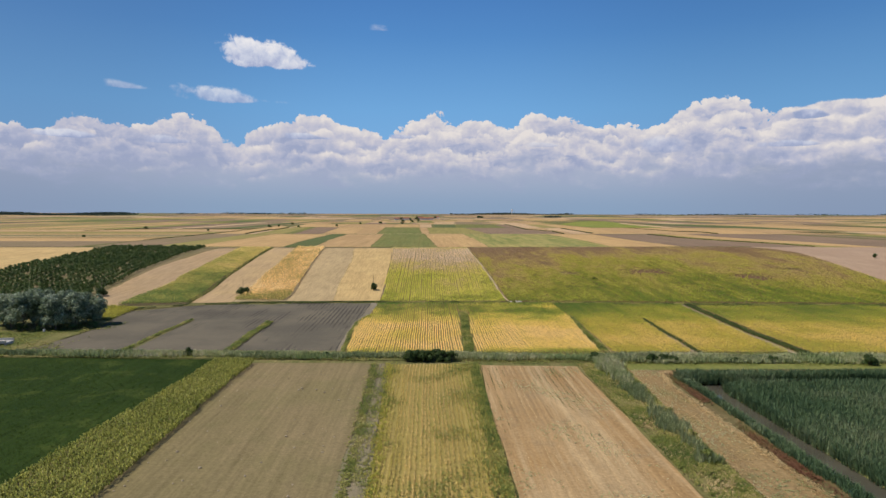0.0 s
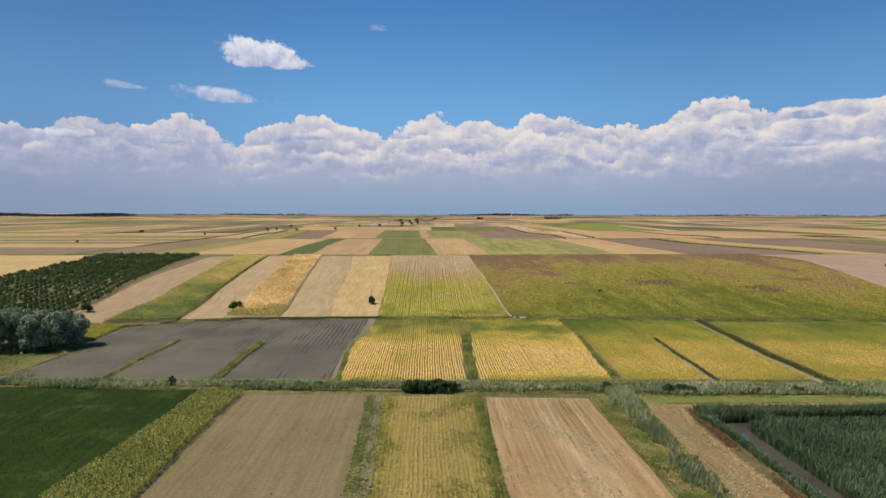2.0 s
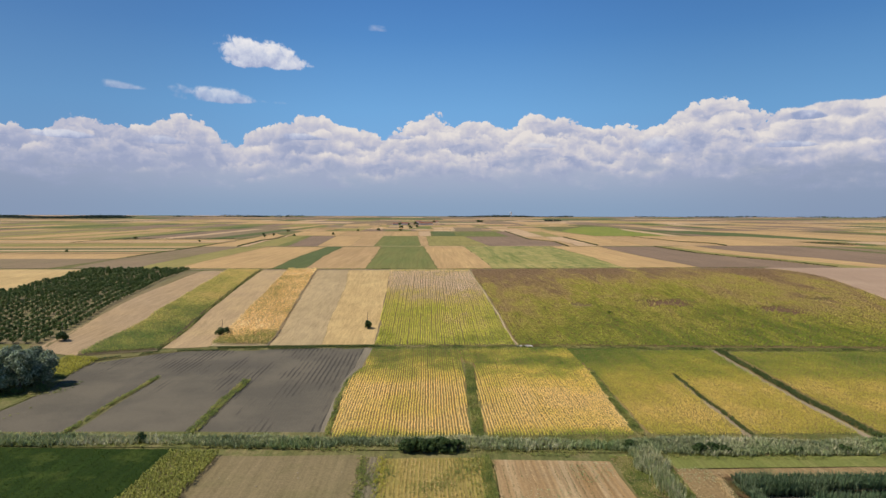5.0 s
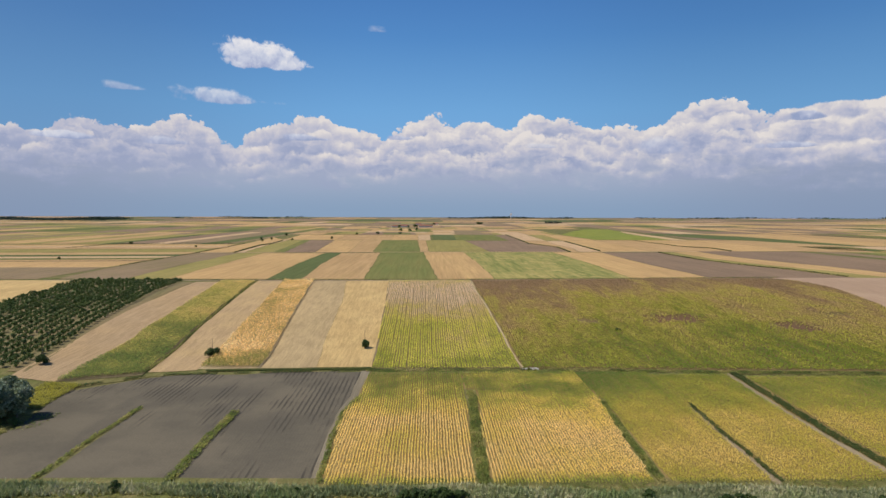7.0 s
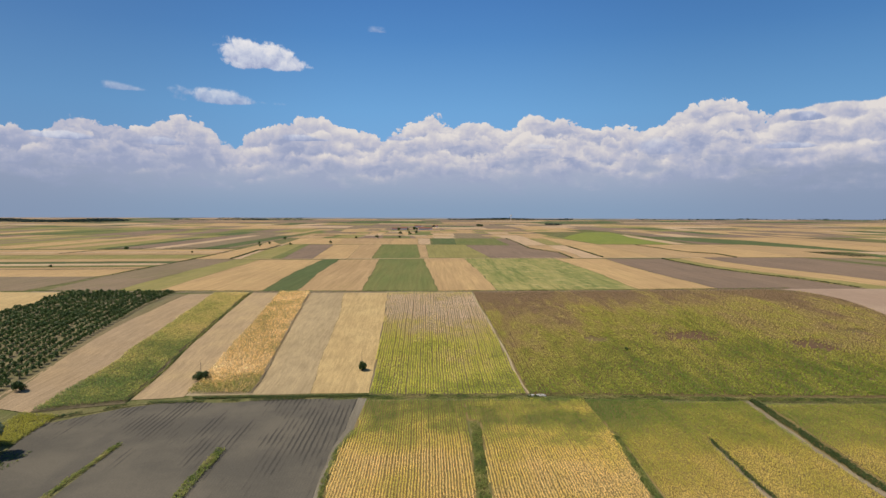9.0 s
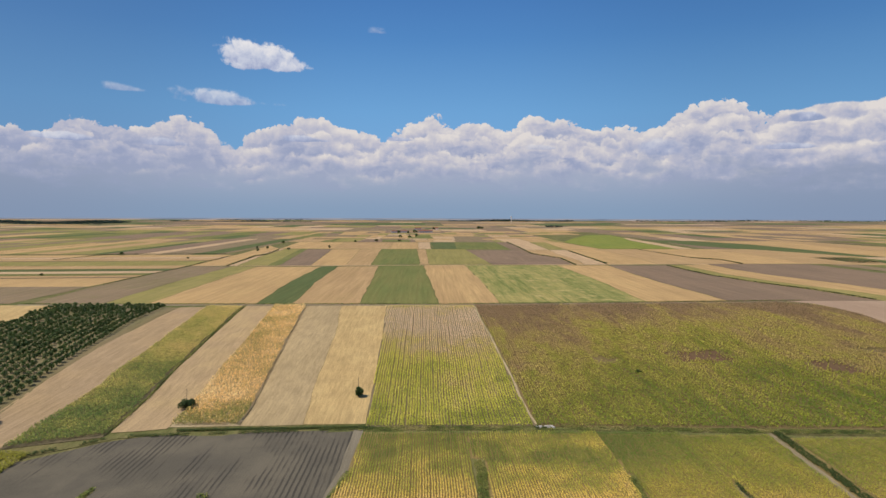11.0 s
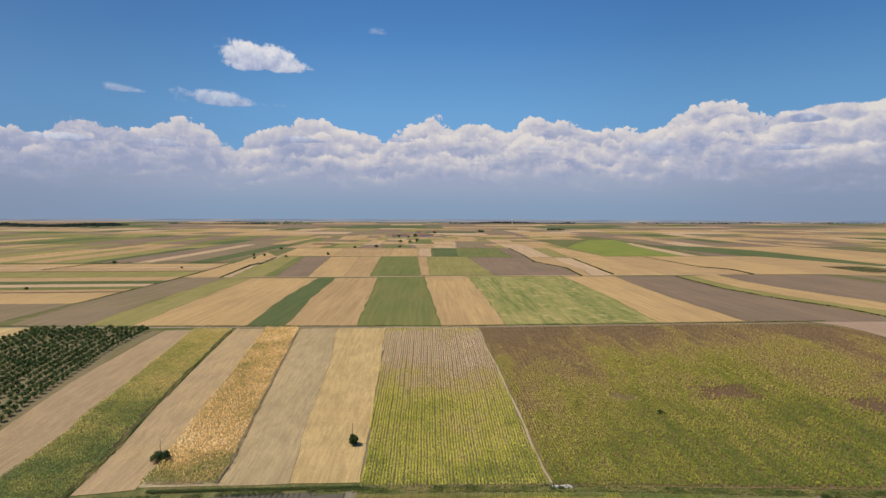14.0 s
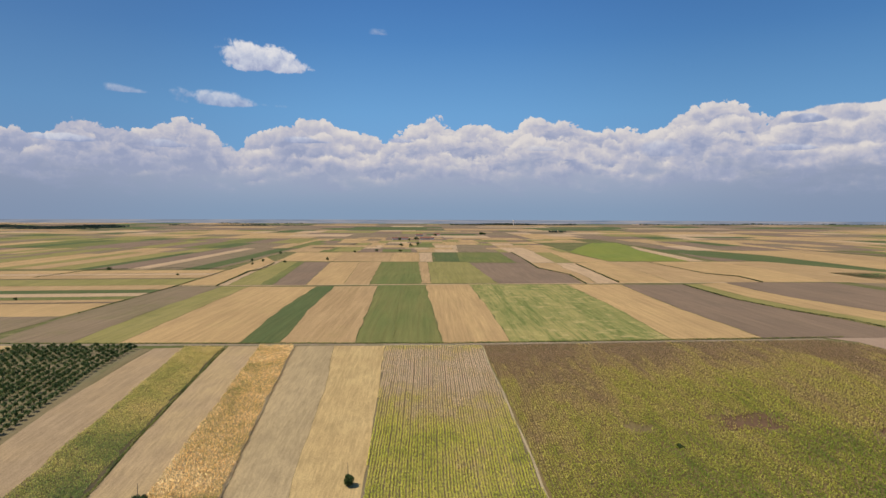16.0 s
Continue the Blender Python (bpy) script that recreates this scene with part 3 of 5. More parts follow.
# ---- ground: one sheet to the horizon ----
def make_ground():
    xs = np.concatenate([-np.geomspace(300, 4600, 40)[::-1], np.arange(-290, 50, 10.0), np.arange(50, 72, 0.5), np.arange(80, 291, 10.0), np.geomspace(300, 4600, 40)])
    ys = np.concatenate([np.arange(-300, 120, 8.0), np.arange(120, 150, 0.75), np.arange(156, 701, 8.0), np.geomspace(710, 4990, 130)])
    x, y = np.meshgrid(xs, ys, indexing="ij")
    z = ground_z(x, y) - 0.10 - 0.25 * ease(480, 2500, y)
    # the canal bed is cut into the bottom land
    cut = ease(57.6, 59.0, x) * (1 - ease(63.8, 64.8, x)) * (1 - ease(136, 140, y)) + ease(58.5, 60.5, x) * ease(132.5, 134.5, y) * (1 - ease(139.5, 140.8, y))
    z -= 0.9 * np.clip(cut, 0, 1)
    ob = new("ground", mesh_from("ground", np.stack([x, y, z], -1).reshape(-1, 3), grid_faces(len(xs), len(ys)), [GRASS]))
    tagged(ob, "rough dry grass verges and bare earth between fields", "ground", kind="structure")


make_ground()

# ---- bottom land in front of the reed ditch ----
S = "straight strip of "
sheet("field_alfalfa", "dark green lush alfalfa field with mown traces", "field", [(-230, -60), (-230, 60), (-230, 107), (-230, 134), (-230, 170)], [(-60.4, -60), (-58.6, 60), (-57.4, 107), (-54.8, 134), (-53.8, 162)], LUSH)
sheet("field_sunflower_strip", "soil under a yellowing sunflower strip", "field", [(-60.2, -60), (-58.4, 60), (-57.2, 107), (-54.6, 134), (-53.6, 160)], [(-44.5, -60), (-44.5, 60), (-44.5, 107), (-44.5, 134), (-44.5, 158)], CROP_SOIL)
sheet("field_fallow", "grey-brown fallow field with pale clods", "field", [(-44.4, -60), (-44.4, 158)], [(-10.5, -60), (-13.8, 158)], FALLOW)
sheet("field_weedy_strip", "weedy grey strip between two fields", "field", [(-10.5, -60), (-13.7, 157)], [(-5.5, -60), (-9.8, 157)], earth("grey_furrowed_strip", (0.22, 0.18, 0.115), (0.25, 0.20, 0.12), (0.13, 0.13, 0.05), (0.13, 0.15, 0.04), rows=0.6, row_gap=0.9, patch_amount=0.6))
sheet("field_sparse_crop", "soil under a sparse yellow-green row crop", "field", [(-5.4, -60), (-9.7, 156)], [(10.2, -60), (12.5, 156)], earth("straw_soil", (0.36, 0.265, 0.085), (0.32, 0.245, 0.075), (0.26, 0.22, 0.055), (0.20, 0.19, 0.045), rows=0.22, row_gap=0.75, patch_amount=0.5))
sheet("field_stubble", "orange-tan stubble field with grey weed patches", "field", [(10.4, -60), (12.7, 155)], [(37, -60), (36.8, 154)], SPARSE_TAN)
sheet("ditch_verge", "green and straw-coloured verge along a ditch", "verge", [(37.2, -60), (37.1, 110), (37.0, 135), (37.0, 156)], [(41.3, -60), (45.4, 110), (46.1, 135), (48.4, 156)], GRASS)
sheet("dirt_track", "dry tan grass track beside the canal", "track", [(41.5, -60), (45.6, 110), (46.3, 135), (48.6, 153)], [(53.0, -60), (53.6, 106), (53.4, 135), (56.5, 147)], DRY_GRASS)
sheet("track_along_reeds", "dry tan grass track beside the reed bed", "track", *rect(50, 240, 145.6, 149.6), DRY_GRASS, lift=0.03)
sheet("grass_strip", "short green grass between reeds and track", "verge", [(49, 150), (49, 156)], [(240, 149.4), (240, 155)], earth("short_green_grass", (0.16, 0.18, 0.045), (0.19, 0.195, 0.05), (0.24, 0.22, 0.07), (0.12, 0.15, 0.035)), lift=0.04)
sheet("canal_bank", "reddish weedy canal bank", "bank", [(53.2, -60), (53.8, 106), (53.6, 135), (56.6, 145)], [(57.0, -60), (57.4, 106), (57.8, 130), (58.6, 139.5)], BANK)
sheet("reed_bed_ground", "dark wet ground under the reed bed", "ground", [(64.7, -60), (64.7, 133)], [(240, -60), (240, 135)], CROP_SOIL)
sheet("reed_row_ground", "dark wet ground under a row of reeds", "ground", *rect(56.5, 240, 139.6, 145.0), CROP_SOIL)
sheet("ditch_bank", "grassy bank of the reed-filled ditch", "bank", [(-240, 171), (-240, 176)], [(240, 149.5), (240, 167)], GRASS, cell=6, lift=0.02)


def make_canal():
    arm = np.array([(57.2, -60), (65.2, -60), (65.2, 132.5), (70, 135), (240, 135), (240, 140.0), (58.2, 140.0), (57.6, 106)], float)
    bm = bmesh.new()
    bm.faces.new([bm.verts.new((a, b, -0.45)) for a, b in arm])
    me = bpy.data.meshes.new("canal_water")
    bm.to_mesh(me)
    bm.free()
    me.materials.append(WATER)
    tagged(new("canal_water", me), "still murky brown-green canal water", "water", kind="structure")


make_canal()

# ---- between the reed ditch and the cross path ----
CORN_LITTER = earth("straw_littered_soil", (0.31, 0.215, 0.082), (0.27, 0.195, 0.073), (0.21, 0.16, 0.06), None)
sheet("field_harrowed", "grey harrowed soil with dark furrows", "field", [(-112, 172), (-108.5, 180), (-107.5, 195), (-108, 210), (-112, 236)], [(-24.5, 169), (-24.5, 190), (-24.5, 215), (-23, 235), (-22.5, 262)], HARROWED)
sheet("field_harrowed_corner", "grey harrowed soil in the field's corner", "field", [(-110, 236), (-92, 256), (-63, 262)], [(-60, 230), (-50, 240), (-30, 262)], HARROWED)
sheet("harrowed_margin", "green weedy margin of the harrowed field", "verge", *rect(-83.6, -81.6, 173, 221), GRASS)
sheet("harrowed_margin", "green grass baulk with pale edges", "verge", *rect(-56.6, -51.8, 171, 218), PATH)
sheet("grass_patch_by_willows", "olive grass beside the willow group", "verge", [(-240, 176), (-240, 190), (-240, 205), (-240, 262)], [(-112, 173), (-108.6, 181), (-108, 205), (-112, 236)], GRASS)
sheet("path_by_corn", "pale earth path along the corn", "path", [(-24.8, 168), (-25.6, 197), (-26, 213), (-24, 232), (-23.5, 263)], [(-23.4, 168), (-24.0, 197), (-24.3, 214), (-21.5, 230), (-20.8, 263)], earth("grey_dusty_path", (0.27, 0.225, 0.155), (0.235, 0.195, 0.135), (0.19, 0.16, 0.105), None), lift=0.02)
sheet("field_corn", "soil under ripening corn", "field", *rect(-23.5, 105.5, 167, 260), CORN_LITTER, cell=9)
sheet("field_corn", "soil under green and yellow corn", "field", *rect(105.6, 250, 166, 253), CORN_LITTER, cell=9)
sheet("corn_baulk", "weedy earth baulk between corn plots", "verge", [(9.5, 167), (11.4, 239)], [(12.8, 167), (15, 237)], GRASS, lift=0.03)
sheet("corn_baulk", "weedy earth baulk between corn plots", "verge", [(46.6, 167), (50.6, 226)], [(49.8, 167), (52.4, 226)], GRASS, lift=0.03)
sheet("corn_baulk", "pale earth baulk between corn plots", "verge", [(71.6, 167), (75.2, 221)], [(73.6, 167), (76.6, 221)], PATH, lift=0.03)
sheet("earth_path", "pale earth path between corn fields", "path", [(98.6, 166), (99.0, 190), (100.3, 215), (103.8, 259)], [(100.4, 166), (100.8, 190), (102.1, 215), (105.6, 259)], PATH, lift=0.03)
sheet("cross_path", "grassy earth path across the fields", "path", [(-22, 260.0), (-22, 264.5)], [(228, 251.5), (228, 255.5)], GRASS, cell=5, lift=0.03)
sheet("cross_path", "weedy green field edge", "path", [(-112, 237), (-112, 242)], [(-93, 255.5), (-93, 259)], GRASS, cell=5, lift=0.02)
sheet("cross_path", "weedy green field edge", "path", [(-93, 255.5), (-93, 259)], [(-20, 261), (-20, 265.5)], GRASS, cell=5, lift=0.02)
sheet("yellow_patch_ground", "earth under yellow-flowering weeds", "field", [(-120, 222), (-121, 243)], [(-110, 219), (-110, 238)], GRASS, lift=0.03)

# ---- the rise: strips between the cross path and the terrace road ----
sheet("field_orchard", "brown earth between orchard rows", "field", [(-217, 256), (-217, 447)], [(-140, 256), (-150, 440)], earth("orchard_soil", (0.235, 0.185, 0.10), (0.205, 0.165, 0.085), (0.16, 0.15, 0.055), (0.14, 0.145, 0.045), patch_amount=0.6))
sheet("orchard_verge", "weedy brown verge beside the orchard", "verge", [(-140, 252), (-146, 300), (-149.5, 376), (-150, 440)], [(-134, 252), (-141, 300), (-145.5, 368), (-146, 438)], FALLOW)
sheet("field_bare", "smooth bare tan field", "field", [(-136, 246), (-141, 300), (-145.4, 368), (-145.4, 440)], [(-119.5, 243), (-120.5, 295), (-121.8, 340), (-124.2, 375), (-129.7, 442)], earth("bare_tan_soil", (0.41, 0.285, 0.16), (0.44, 0.30, 0.158), (0.34, 0.235, 0.13), None, streak_amount=0.7))
sheet("field_green_corn", "soil under green corn", "field", [(-119.3, 243), (-120.3, 295), (-121.6, 340), (-124, 375), (-129.5, 442)], [(-97.6, 256), (-100, 290), (-102, 328), (-103.7, 370), (-108.8, 445)], CROP_SOIL)
sheet("field_bare", "smooth bare tan field", "field", [(-97.0, 260), (-99.2, 290), (-101.2, 328), (-103, 370), (-107.8, 445)], [(-81.5, 264), (-83.3, 297), (-84.2, 333), (-85, 366), (-90.8, 445)], earth("bare_straw_soil", (0.455, 0.315, 0.17), (0.48, 0.335, 0.165), (0.375, 0.26, 0.14), None, streak_amount=0.7))
sheet("field_dry_corn", "soil under dry orange corn", "field", [(-81.3, 265), (-83.1, 297), (-84.0, 333), (-84.8, 366), (-90.6, 445)], [(-60, 266), (-61.8, 297), (-64.5, 335), (-66.2, 366), (-72.4, 445)], PALE)
sheet("field_stubble", "tan stubble field with long streaks", "field", [(-59.8, 266), (-61.6, 297), (-64.3, 335), (-66, 366), (-72.2, 445)], [(-40.5, 267), (-42, 288), (-43.5, 312), (-45, 373), (-52, 446)], earth("greyish_stubble", (0.475, 0.345, 0.18), (0.44, 0.32, 0.165), (0.365, 0.265, 0.14), None, streak_amount=0.8))
sheet("field_stubble", "golden tan stubble field", "field", [(-40.4, 267), (-41.9, 288), (-43.4, 312), (-44.9, 373), (-51.9, 446)], [(-20.6, 267), (-21, 300), (-21.6, 330), (-22.4, 375), (-25, 446)], TAN)
sheet("field_sunflower", "soil under drying sunflower rows", "field", [(-20.4, 264.5), (-21.4, 330), (-22.2, 375), (-24.8, 445)], [(33.6, 264.5), (31.4, 330), (29, 380), (27, 445)], earth("sunflower_soil", (0.25, 0.19, 0.11), (0.22, 0.165, 0.095), (0.18, 0.14, 0.078), None))
sheet("footpath", "narrow pale footpath between crops", "path", [(33.4, 266), (31.6, 320), (29.4, 365), (27.4, 413), (27.4, 446)], [(34.3, 266), (32.5, 320), (30.2, 365), (28.2, 413), (28.2, 446)], PALE, lift=0.05)
sheet("field_weedy_sunflower", "soil under weedy olive sunflower field", "field", [(34.4, 264), (32.6, 320), (30.4, 365), (28.5, 413), (28.5, 446), (28.5, 446.5)], [(228, 256), (231, 318), (239, 380), (244, 415), (237, 447), (222, 457)], earth("red_brown_soil", (0.205, 0.145, 0.062), (0.18, 0.135, 0.052), (0.24, 0.175, 0.075), (0.22, 0.13, 0.065)))
RED_SOIL = earth("bare_reddish_soil", (0.175, 0.098, 0.055), (0.15, 0.088, 0.048), (0.16, 0.10, 0.052), (0.15, 0.11, 0.045))
sheet("bare_patch", "bare reddish-brown patch in the sunflowers", "soil", [(104, 328), (108, 343)], [(132, 330), (128, 345)], RED_SOIL, cell=3, lift=0.05, edge=2.0)
sheet("bare_patch", "bare reddish-brown patch in the sunflowers", "soil", [(158, 314), (162, 329)], [(178, 315), (174, 330)], RED_SOIL, cell=3, lift=0.05, edge=2.0)
ROSE_SOIL = earth("pale_rosy_bare_soil", (0.43, 0.30, 0.195), (0.39, 0.265, 0.175), (0.35, 0.235, 0.15), None, streak_amount=0.6, grain=0.25)
sheet("field_beside_weedy", "pale rosy bare field beside the weedy sunflowers", "field", [(228.5, 258), (231.5, 318), (239.5, 380), (244.5, 415), (240, 452), (228, 465)], [(420, 258), (420, 318), (420, 380), (420, 415), (420, 440), (420, 465)], ROSE_SOIL)
sheet("terrace_road", "straight earth road along the terrace edge", "road", [(-245, 447), (-245, 451)], [(10, 446), (10, 451)], PATH, lift=0.03)
sheet("terrace_road", "straight earth road along the terrace edge", "road", [(10, 446), (10, 451)], [(226, 459), (226, 463.5)], PATH, lift=0.03)
sheet("field_beside_orchard", "golden tan stubble beside the orchard", "field", [(-420, 250), (-420, 448)], [(-218, 262), (-218, 448)], TAN)

# ---- the plain beyond: strips between the roads, placed to fit the camera's view ----
LABEL = {"tan": "tan stubble field on the plain", "gold": "golden stubble field on the plain", "pale": "pale harvested field on the plain", "brown": "brown ploughed field on the plain",
         "grey": "grey-brown fallow field on the plain", "olive": "olive crop field on the plain", "green": "green crop field on the plain", "deep": "deep green crop field on the plain",
         "bright": "bright green crop field on the plain", "mottled": "mottled green and straw field on the plain"}


def strip(kind, left, right, lift=0.0, cell=30.0):
    return sheet("field_" + kind, LABEL[kind], "field", left, right, FAR_KINDS[kind], cell=cell, lift=lift, edge=1.0)


strip("grey", [(-240, 455), (-250, 543), (-250, 611), (-251, 736)], [(-197, 453), (-204, 575), (-204, 640), (-206, 736)])
strip("olive", [(-196.5, 453), (-203.5, 575), (-205.5, 736)], [(-170.5, 453), (-174.5, 561), (-179, 736)])
strip("gold", [(-170, 453), (-174, 561), (-178.5, 736)], [(-104.7, 453), (-112, 589), (-112.4, 736)])
strip("deep", [(-104.2, 453), (-111.6, 589), (-112, 738)], [(-82.3, 453), (-90.4, 575), (-94.3, 738)])
strip("tan", [(-82, 453), (-90, 575), (-94, 738)], [(-41.8, 453), (-45.5, 561), (-52.4, 742)])
strip("green", [(-41.2, 453), (-45, 561), (-52, 756)], [(-20, 452), (-24, 574), (-28, 758)])
strip("green", [(-19.8, 452), (-23.8, 574), (-27.8, 758)], [(6, 452), (1.6, 574), (-4.6, 758)])
strip("gold", [(6.6, 452), (2.4, 574), (-4, 758)], [(44.6, 455), (44, 605), (41.2, 758)])
strip("mottled", [(45.1, 455), (44.6, 605), (41.6, 758)], [(137, 460), (143, 589), (142, 758)], cell=12)
strip("gold", [(137.5, 461), (143.6, 589), (142.6, 758)], [(192, 464), (192, 520), (190, 590), (199, 757)])
strip("brown", [(192.6, 465), (192.6, 520), (190.8, 590), (200, 757)], [(292, 466), (284, 525), (270, 575), (260, 640), (261, 700), (264, 757)])
strip("olive", [(292.8, 466), (285, 525), (271, 575), (261, 640), (262, 700), (265, 757)], [(318, 466), (308, 525), (292, 575), (280, 640), (280, 700), (284, 762)])
strip("gold", [(318.6, 466), (308.6, 525), (292.6, 575), (280.6, 640), (280.6, 700), (284.6, 762)], [(345, 466), (340, 525), (334, 575), (318, 640), (314, 700), (316, 778)])
strip("brown", [(345.6, 466), (340.6, 525), (334.6, 575), (318.6, 640), (314.6, 700), (316.6, 779)], [(452, 466), (446, 540), (440, 640), (437, 701), (436, 779)])
sheet("plain_road", "pale earth road across the plain", "road", [(-250, 738), (-250, 743)], [(320, 774), (320, 780)], FAR_KINDS["pale"], cell=20, lift=0.1)
# second row
strip("gold", [(-253, 748), (-258, 950), (-276, 1185)], [(-214, 748), (-227, 906), (-236, 1085)])
strip("pale", [(-213, 748), (-226, 906), (-235, 1085)], [(-204, 748), (-219, 906), (-226, 1085)])
strip("olive", [(-203, 748), (-218, 906), (-225, 1085)], [(-172, 750), (-200, 1080)])
strip("green", [(-171.5, 750), (-199.5, 1075)], [(-160, 750), (-190, 1075)])
strip("brown", [(-159, 750), (-189, 1075)], [(-126, 752), (-150, 1075)])
strip("gold", [(-125.5, 752), (-149.5, 1075)], [(-88, 752), (-106, 1078)])
strip("tan", [(-87.5, 752), (-105.5, 1078)], [(-62, 756), (-73, 1080)])
strip("green", [(-61, 758), (-72.5, 1077)], [(-8, 764), (-16, 1077)])
strip("tan", [(-7.5, 766), (-15.5, 1078)], [(2, 766), (-2, 1078)])
strip("olive", [(2.5, 766), (-1.5, 1078)], [(72, 768), (61, 1078)])
strip("brown", [(72.6, 768), (66, 930), (61.6, 1060)], [(162, 770), (170, 864), (148, 963), (154, 1060)])
strip("tan", [(162.6, 770), (170.6, 864), (148.6, 963), (154.6, 1062)], [(177, 770), (186, 864), (184, 963), (193, 1062)])
strip("pale", [(177.6, 770), (186.6, 864), (184.6, 963), (193.6, 1062)], [(202, 770), (210, 880), (218, 1062)])
strip("gold", [(202.6, 770), (210.6, 880), (218.6, 1062)], [(262, 775), (270, 880), (276, 1090)])
strip("tan", [(262.6, 775), (270.6, 880), (276.6, 1090)], [(359, 782), (366, 844), (343, 900), (340, 1090)])
strip("gold", [(359.6, 782), (366.6, 844), (343.6, 900), (340.6, 1090)], [(437, 784), (458, 920), (460, 1095)])
strip("tan", [(437.6, 784), (458.6, 920), (460.6, 1095)], [(520, 760), (588, 905), (531, 1098)])
strip("deep", [(520.6, 1104), (494, 1200), (469, 1284), (476, 1457)], [(616, 1104), (617, 1180), (615, 1255), (564, 1400)])
strip("deep", [(589, 905), (560, 999), (532, 1103)], [(612, 905), (615, 999), (617, 1103)])
strip("brown", [(461, 1104), (470, 1215), (486, 1340)], [(513, 1104), (487, 1215), (487, 1340)], lift=0.1)
# third row
strip("gold", [(-236, 1092), (-250, 1318)], [(-150, 1088), (-160, 1318)])
strip("tan", [(-149.5, 1088), (-159.5, 1318)], [(-62, 1085), (-66, 1318)])
strip("gold", [(-61.5, 1085), (-65.5, 1318)], [(-14, 1085), (-18, 1318)])
strip("pale", [(-13.5, 1085), (-17.5, 1318)], [(6, 1085), (6, 1318)])
strip("deep", [(12, 1090), (7, 1322)], [(48, 1085), (54, 1322)])
strip("green", [(48.5, 1085), (54.5, 1322)], [(133, 1065), (133, 1325)])
strip("brown", [(134, 1065), (137, 1327)], [(156, 1065), (160, 1327)])
strip("pale", [(156.6, 1066), (160.6, 1327)], [(194, 1068), (204, 1330)])
strip("olive", [(194.6, 1068), (204.6, 1330)], [(222, 1072), (236, 1330)])
strip("gold", [(222.6, 1072), (236.6, 1330)], [(283, 1095), (270, 1330)])
strip("bright", [(284, 1098), (276, 1340), (330, 1500), (425, 1740)], [(413, 1098), (437, 1413), (470, 1580), (491, 1750)], lift=0.15)
strip("pale", [(413.6, 1100), (437.6, 1413), (466, 1560)], [(440, 1100), (462, 1413), (476, 1560)], lift=0.1)
strip("gold", [(618, 905), (620, 1120), (618, 1260), (570, 1400)], [(700, 905), (720, 1120), (730, 1260), (735, 1400)])
strip("tan", [(700.6, 905), (720.6, 1120), (735.6, 1400)], [(815, 905), (820, 1120), (790, 1400)])
strip("brown", [(836, 1245), (802, 1385), (778, 1446), (820, 1767)], [(862, 1245), (826, 1385), (802, 1446), (850, 1767)], lift=0.2)
# strips that run across the slope to the west: height at the near end, height at the far end
for kind, west, east, thick in (("grey", 470, 455, 92), ("gold", 535, 548, 68), ("brown", 596, 617, 6), ("tan", 601, 623, 17), ("green", 620, 641, 18), ("pale", 640, 660, 24), ("deep", 664, 684, 27), ("tan", 694, 711, 40),
                                ("olive", 740, 752, 66), ("brown", 808, 819, 5), ("tan", 814, 825, 38), ("pale", 855, 864, 22), ("gold", 878, 887, 45)):
    strip(kind, [(-900, west - 40), (-900, west + thick - 41)], [(-253, east), (-253, east + thick - 1)], cell=40)
# around the far hamlet
strip("olive", [(-190, 1340), (-190, 1520)], [(-140, 1340), (-140, 1520)], lift=0.1)
strip("brown", [(-139, 1325), (-135, 1460)], [(-20, 1325), (-30, 1460)], lift=0.1)
strip("green", [(-90, 1335), (-95, 1430)], [(-32, 1335), (-38, 1430)], lift=0.2)
strip("brown", [(-122, 1900), (-130, 2150)], [(55, 1900), (50, 2150)], lift=0.15)
strip("gold", [(-60, 2010), (-62, 2100)], [(44, 2010), (40, 2100)], lift=0.3)
strip("grey", [(60, 1335), (66, 1640)], [(120, 1335), (130, 1640)], lift=0.1)


def patchwork(x0, x1, y0, y1, wide, deep, weights, skew=0.0, seed=1):
    """Random strips that fill a stretch of the plain, row upon row, each row with its own breaks."""
    r = random.Random(seed)
    kinds = [k for k, w in weights.items() for _ in range(w)]
    x, last = x0, None
    while x < x1:
        block = min(r.uniform(4, 9) * wide[0] * (1 + (y0 - 700) / 3500), x1 - x)
        y = y0
        while y < y1:
            d = min(r.uniform(*deep), y1 - y)
            if y1 - y - d < 0.4 * deep[0]:
                d = y1 - y
            u = x
            while u < x + block - 1:
                w = r.uniform(*wide) * (1 + (y0 - 700) / 3500)
                if x + block - u - w < 0.5 * wide[0]:
                    w = x + block - u
                k = r.choice([q for q in kinds if q != last])
                last = k
                lean = skew * r.uniform(0.5, 1.2) * d
                strip(k, [(u, y), (u + lean, y + d - 1.5)], [(u + w - 0.8, y), (u + w - 0.8 + lean, y + d - 1.5)], cell=60)
                u += w
            y += d
        x += block


MIX_LEFT = {"tan": 4, "gold": 2, "olive": 7, "grey": 6, "green": 3, "deep": 2, "brown": 4, "pale": 1}
MIX_MID = {"tan": 6, "gold": 5, "pale": 4, "olive": 3, "grey": 3, "brown": 3, "green": 1}
MIX_RIGHT = {"tan": 7, "gold": 7, "pale": 4, "olive": 3, "grey": 3, "brown": 4, "green": 1, "deep": 1}
patchwork(-900, -278, 935, 1460, (18, 50), (300, 560), MIX_LEFT, 0.01, 5)
patchwork(-1900, -905, 560, 1460, (40, 110), (250, 480), MIX_LEFT, 0.0, 6)
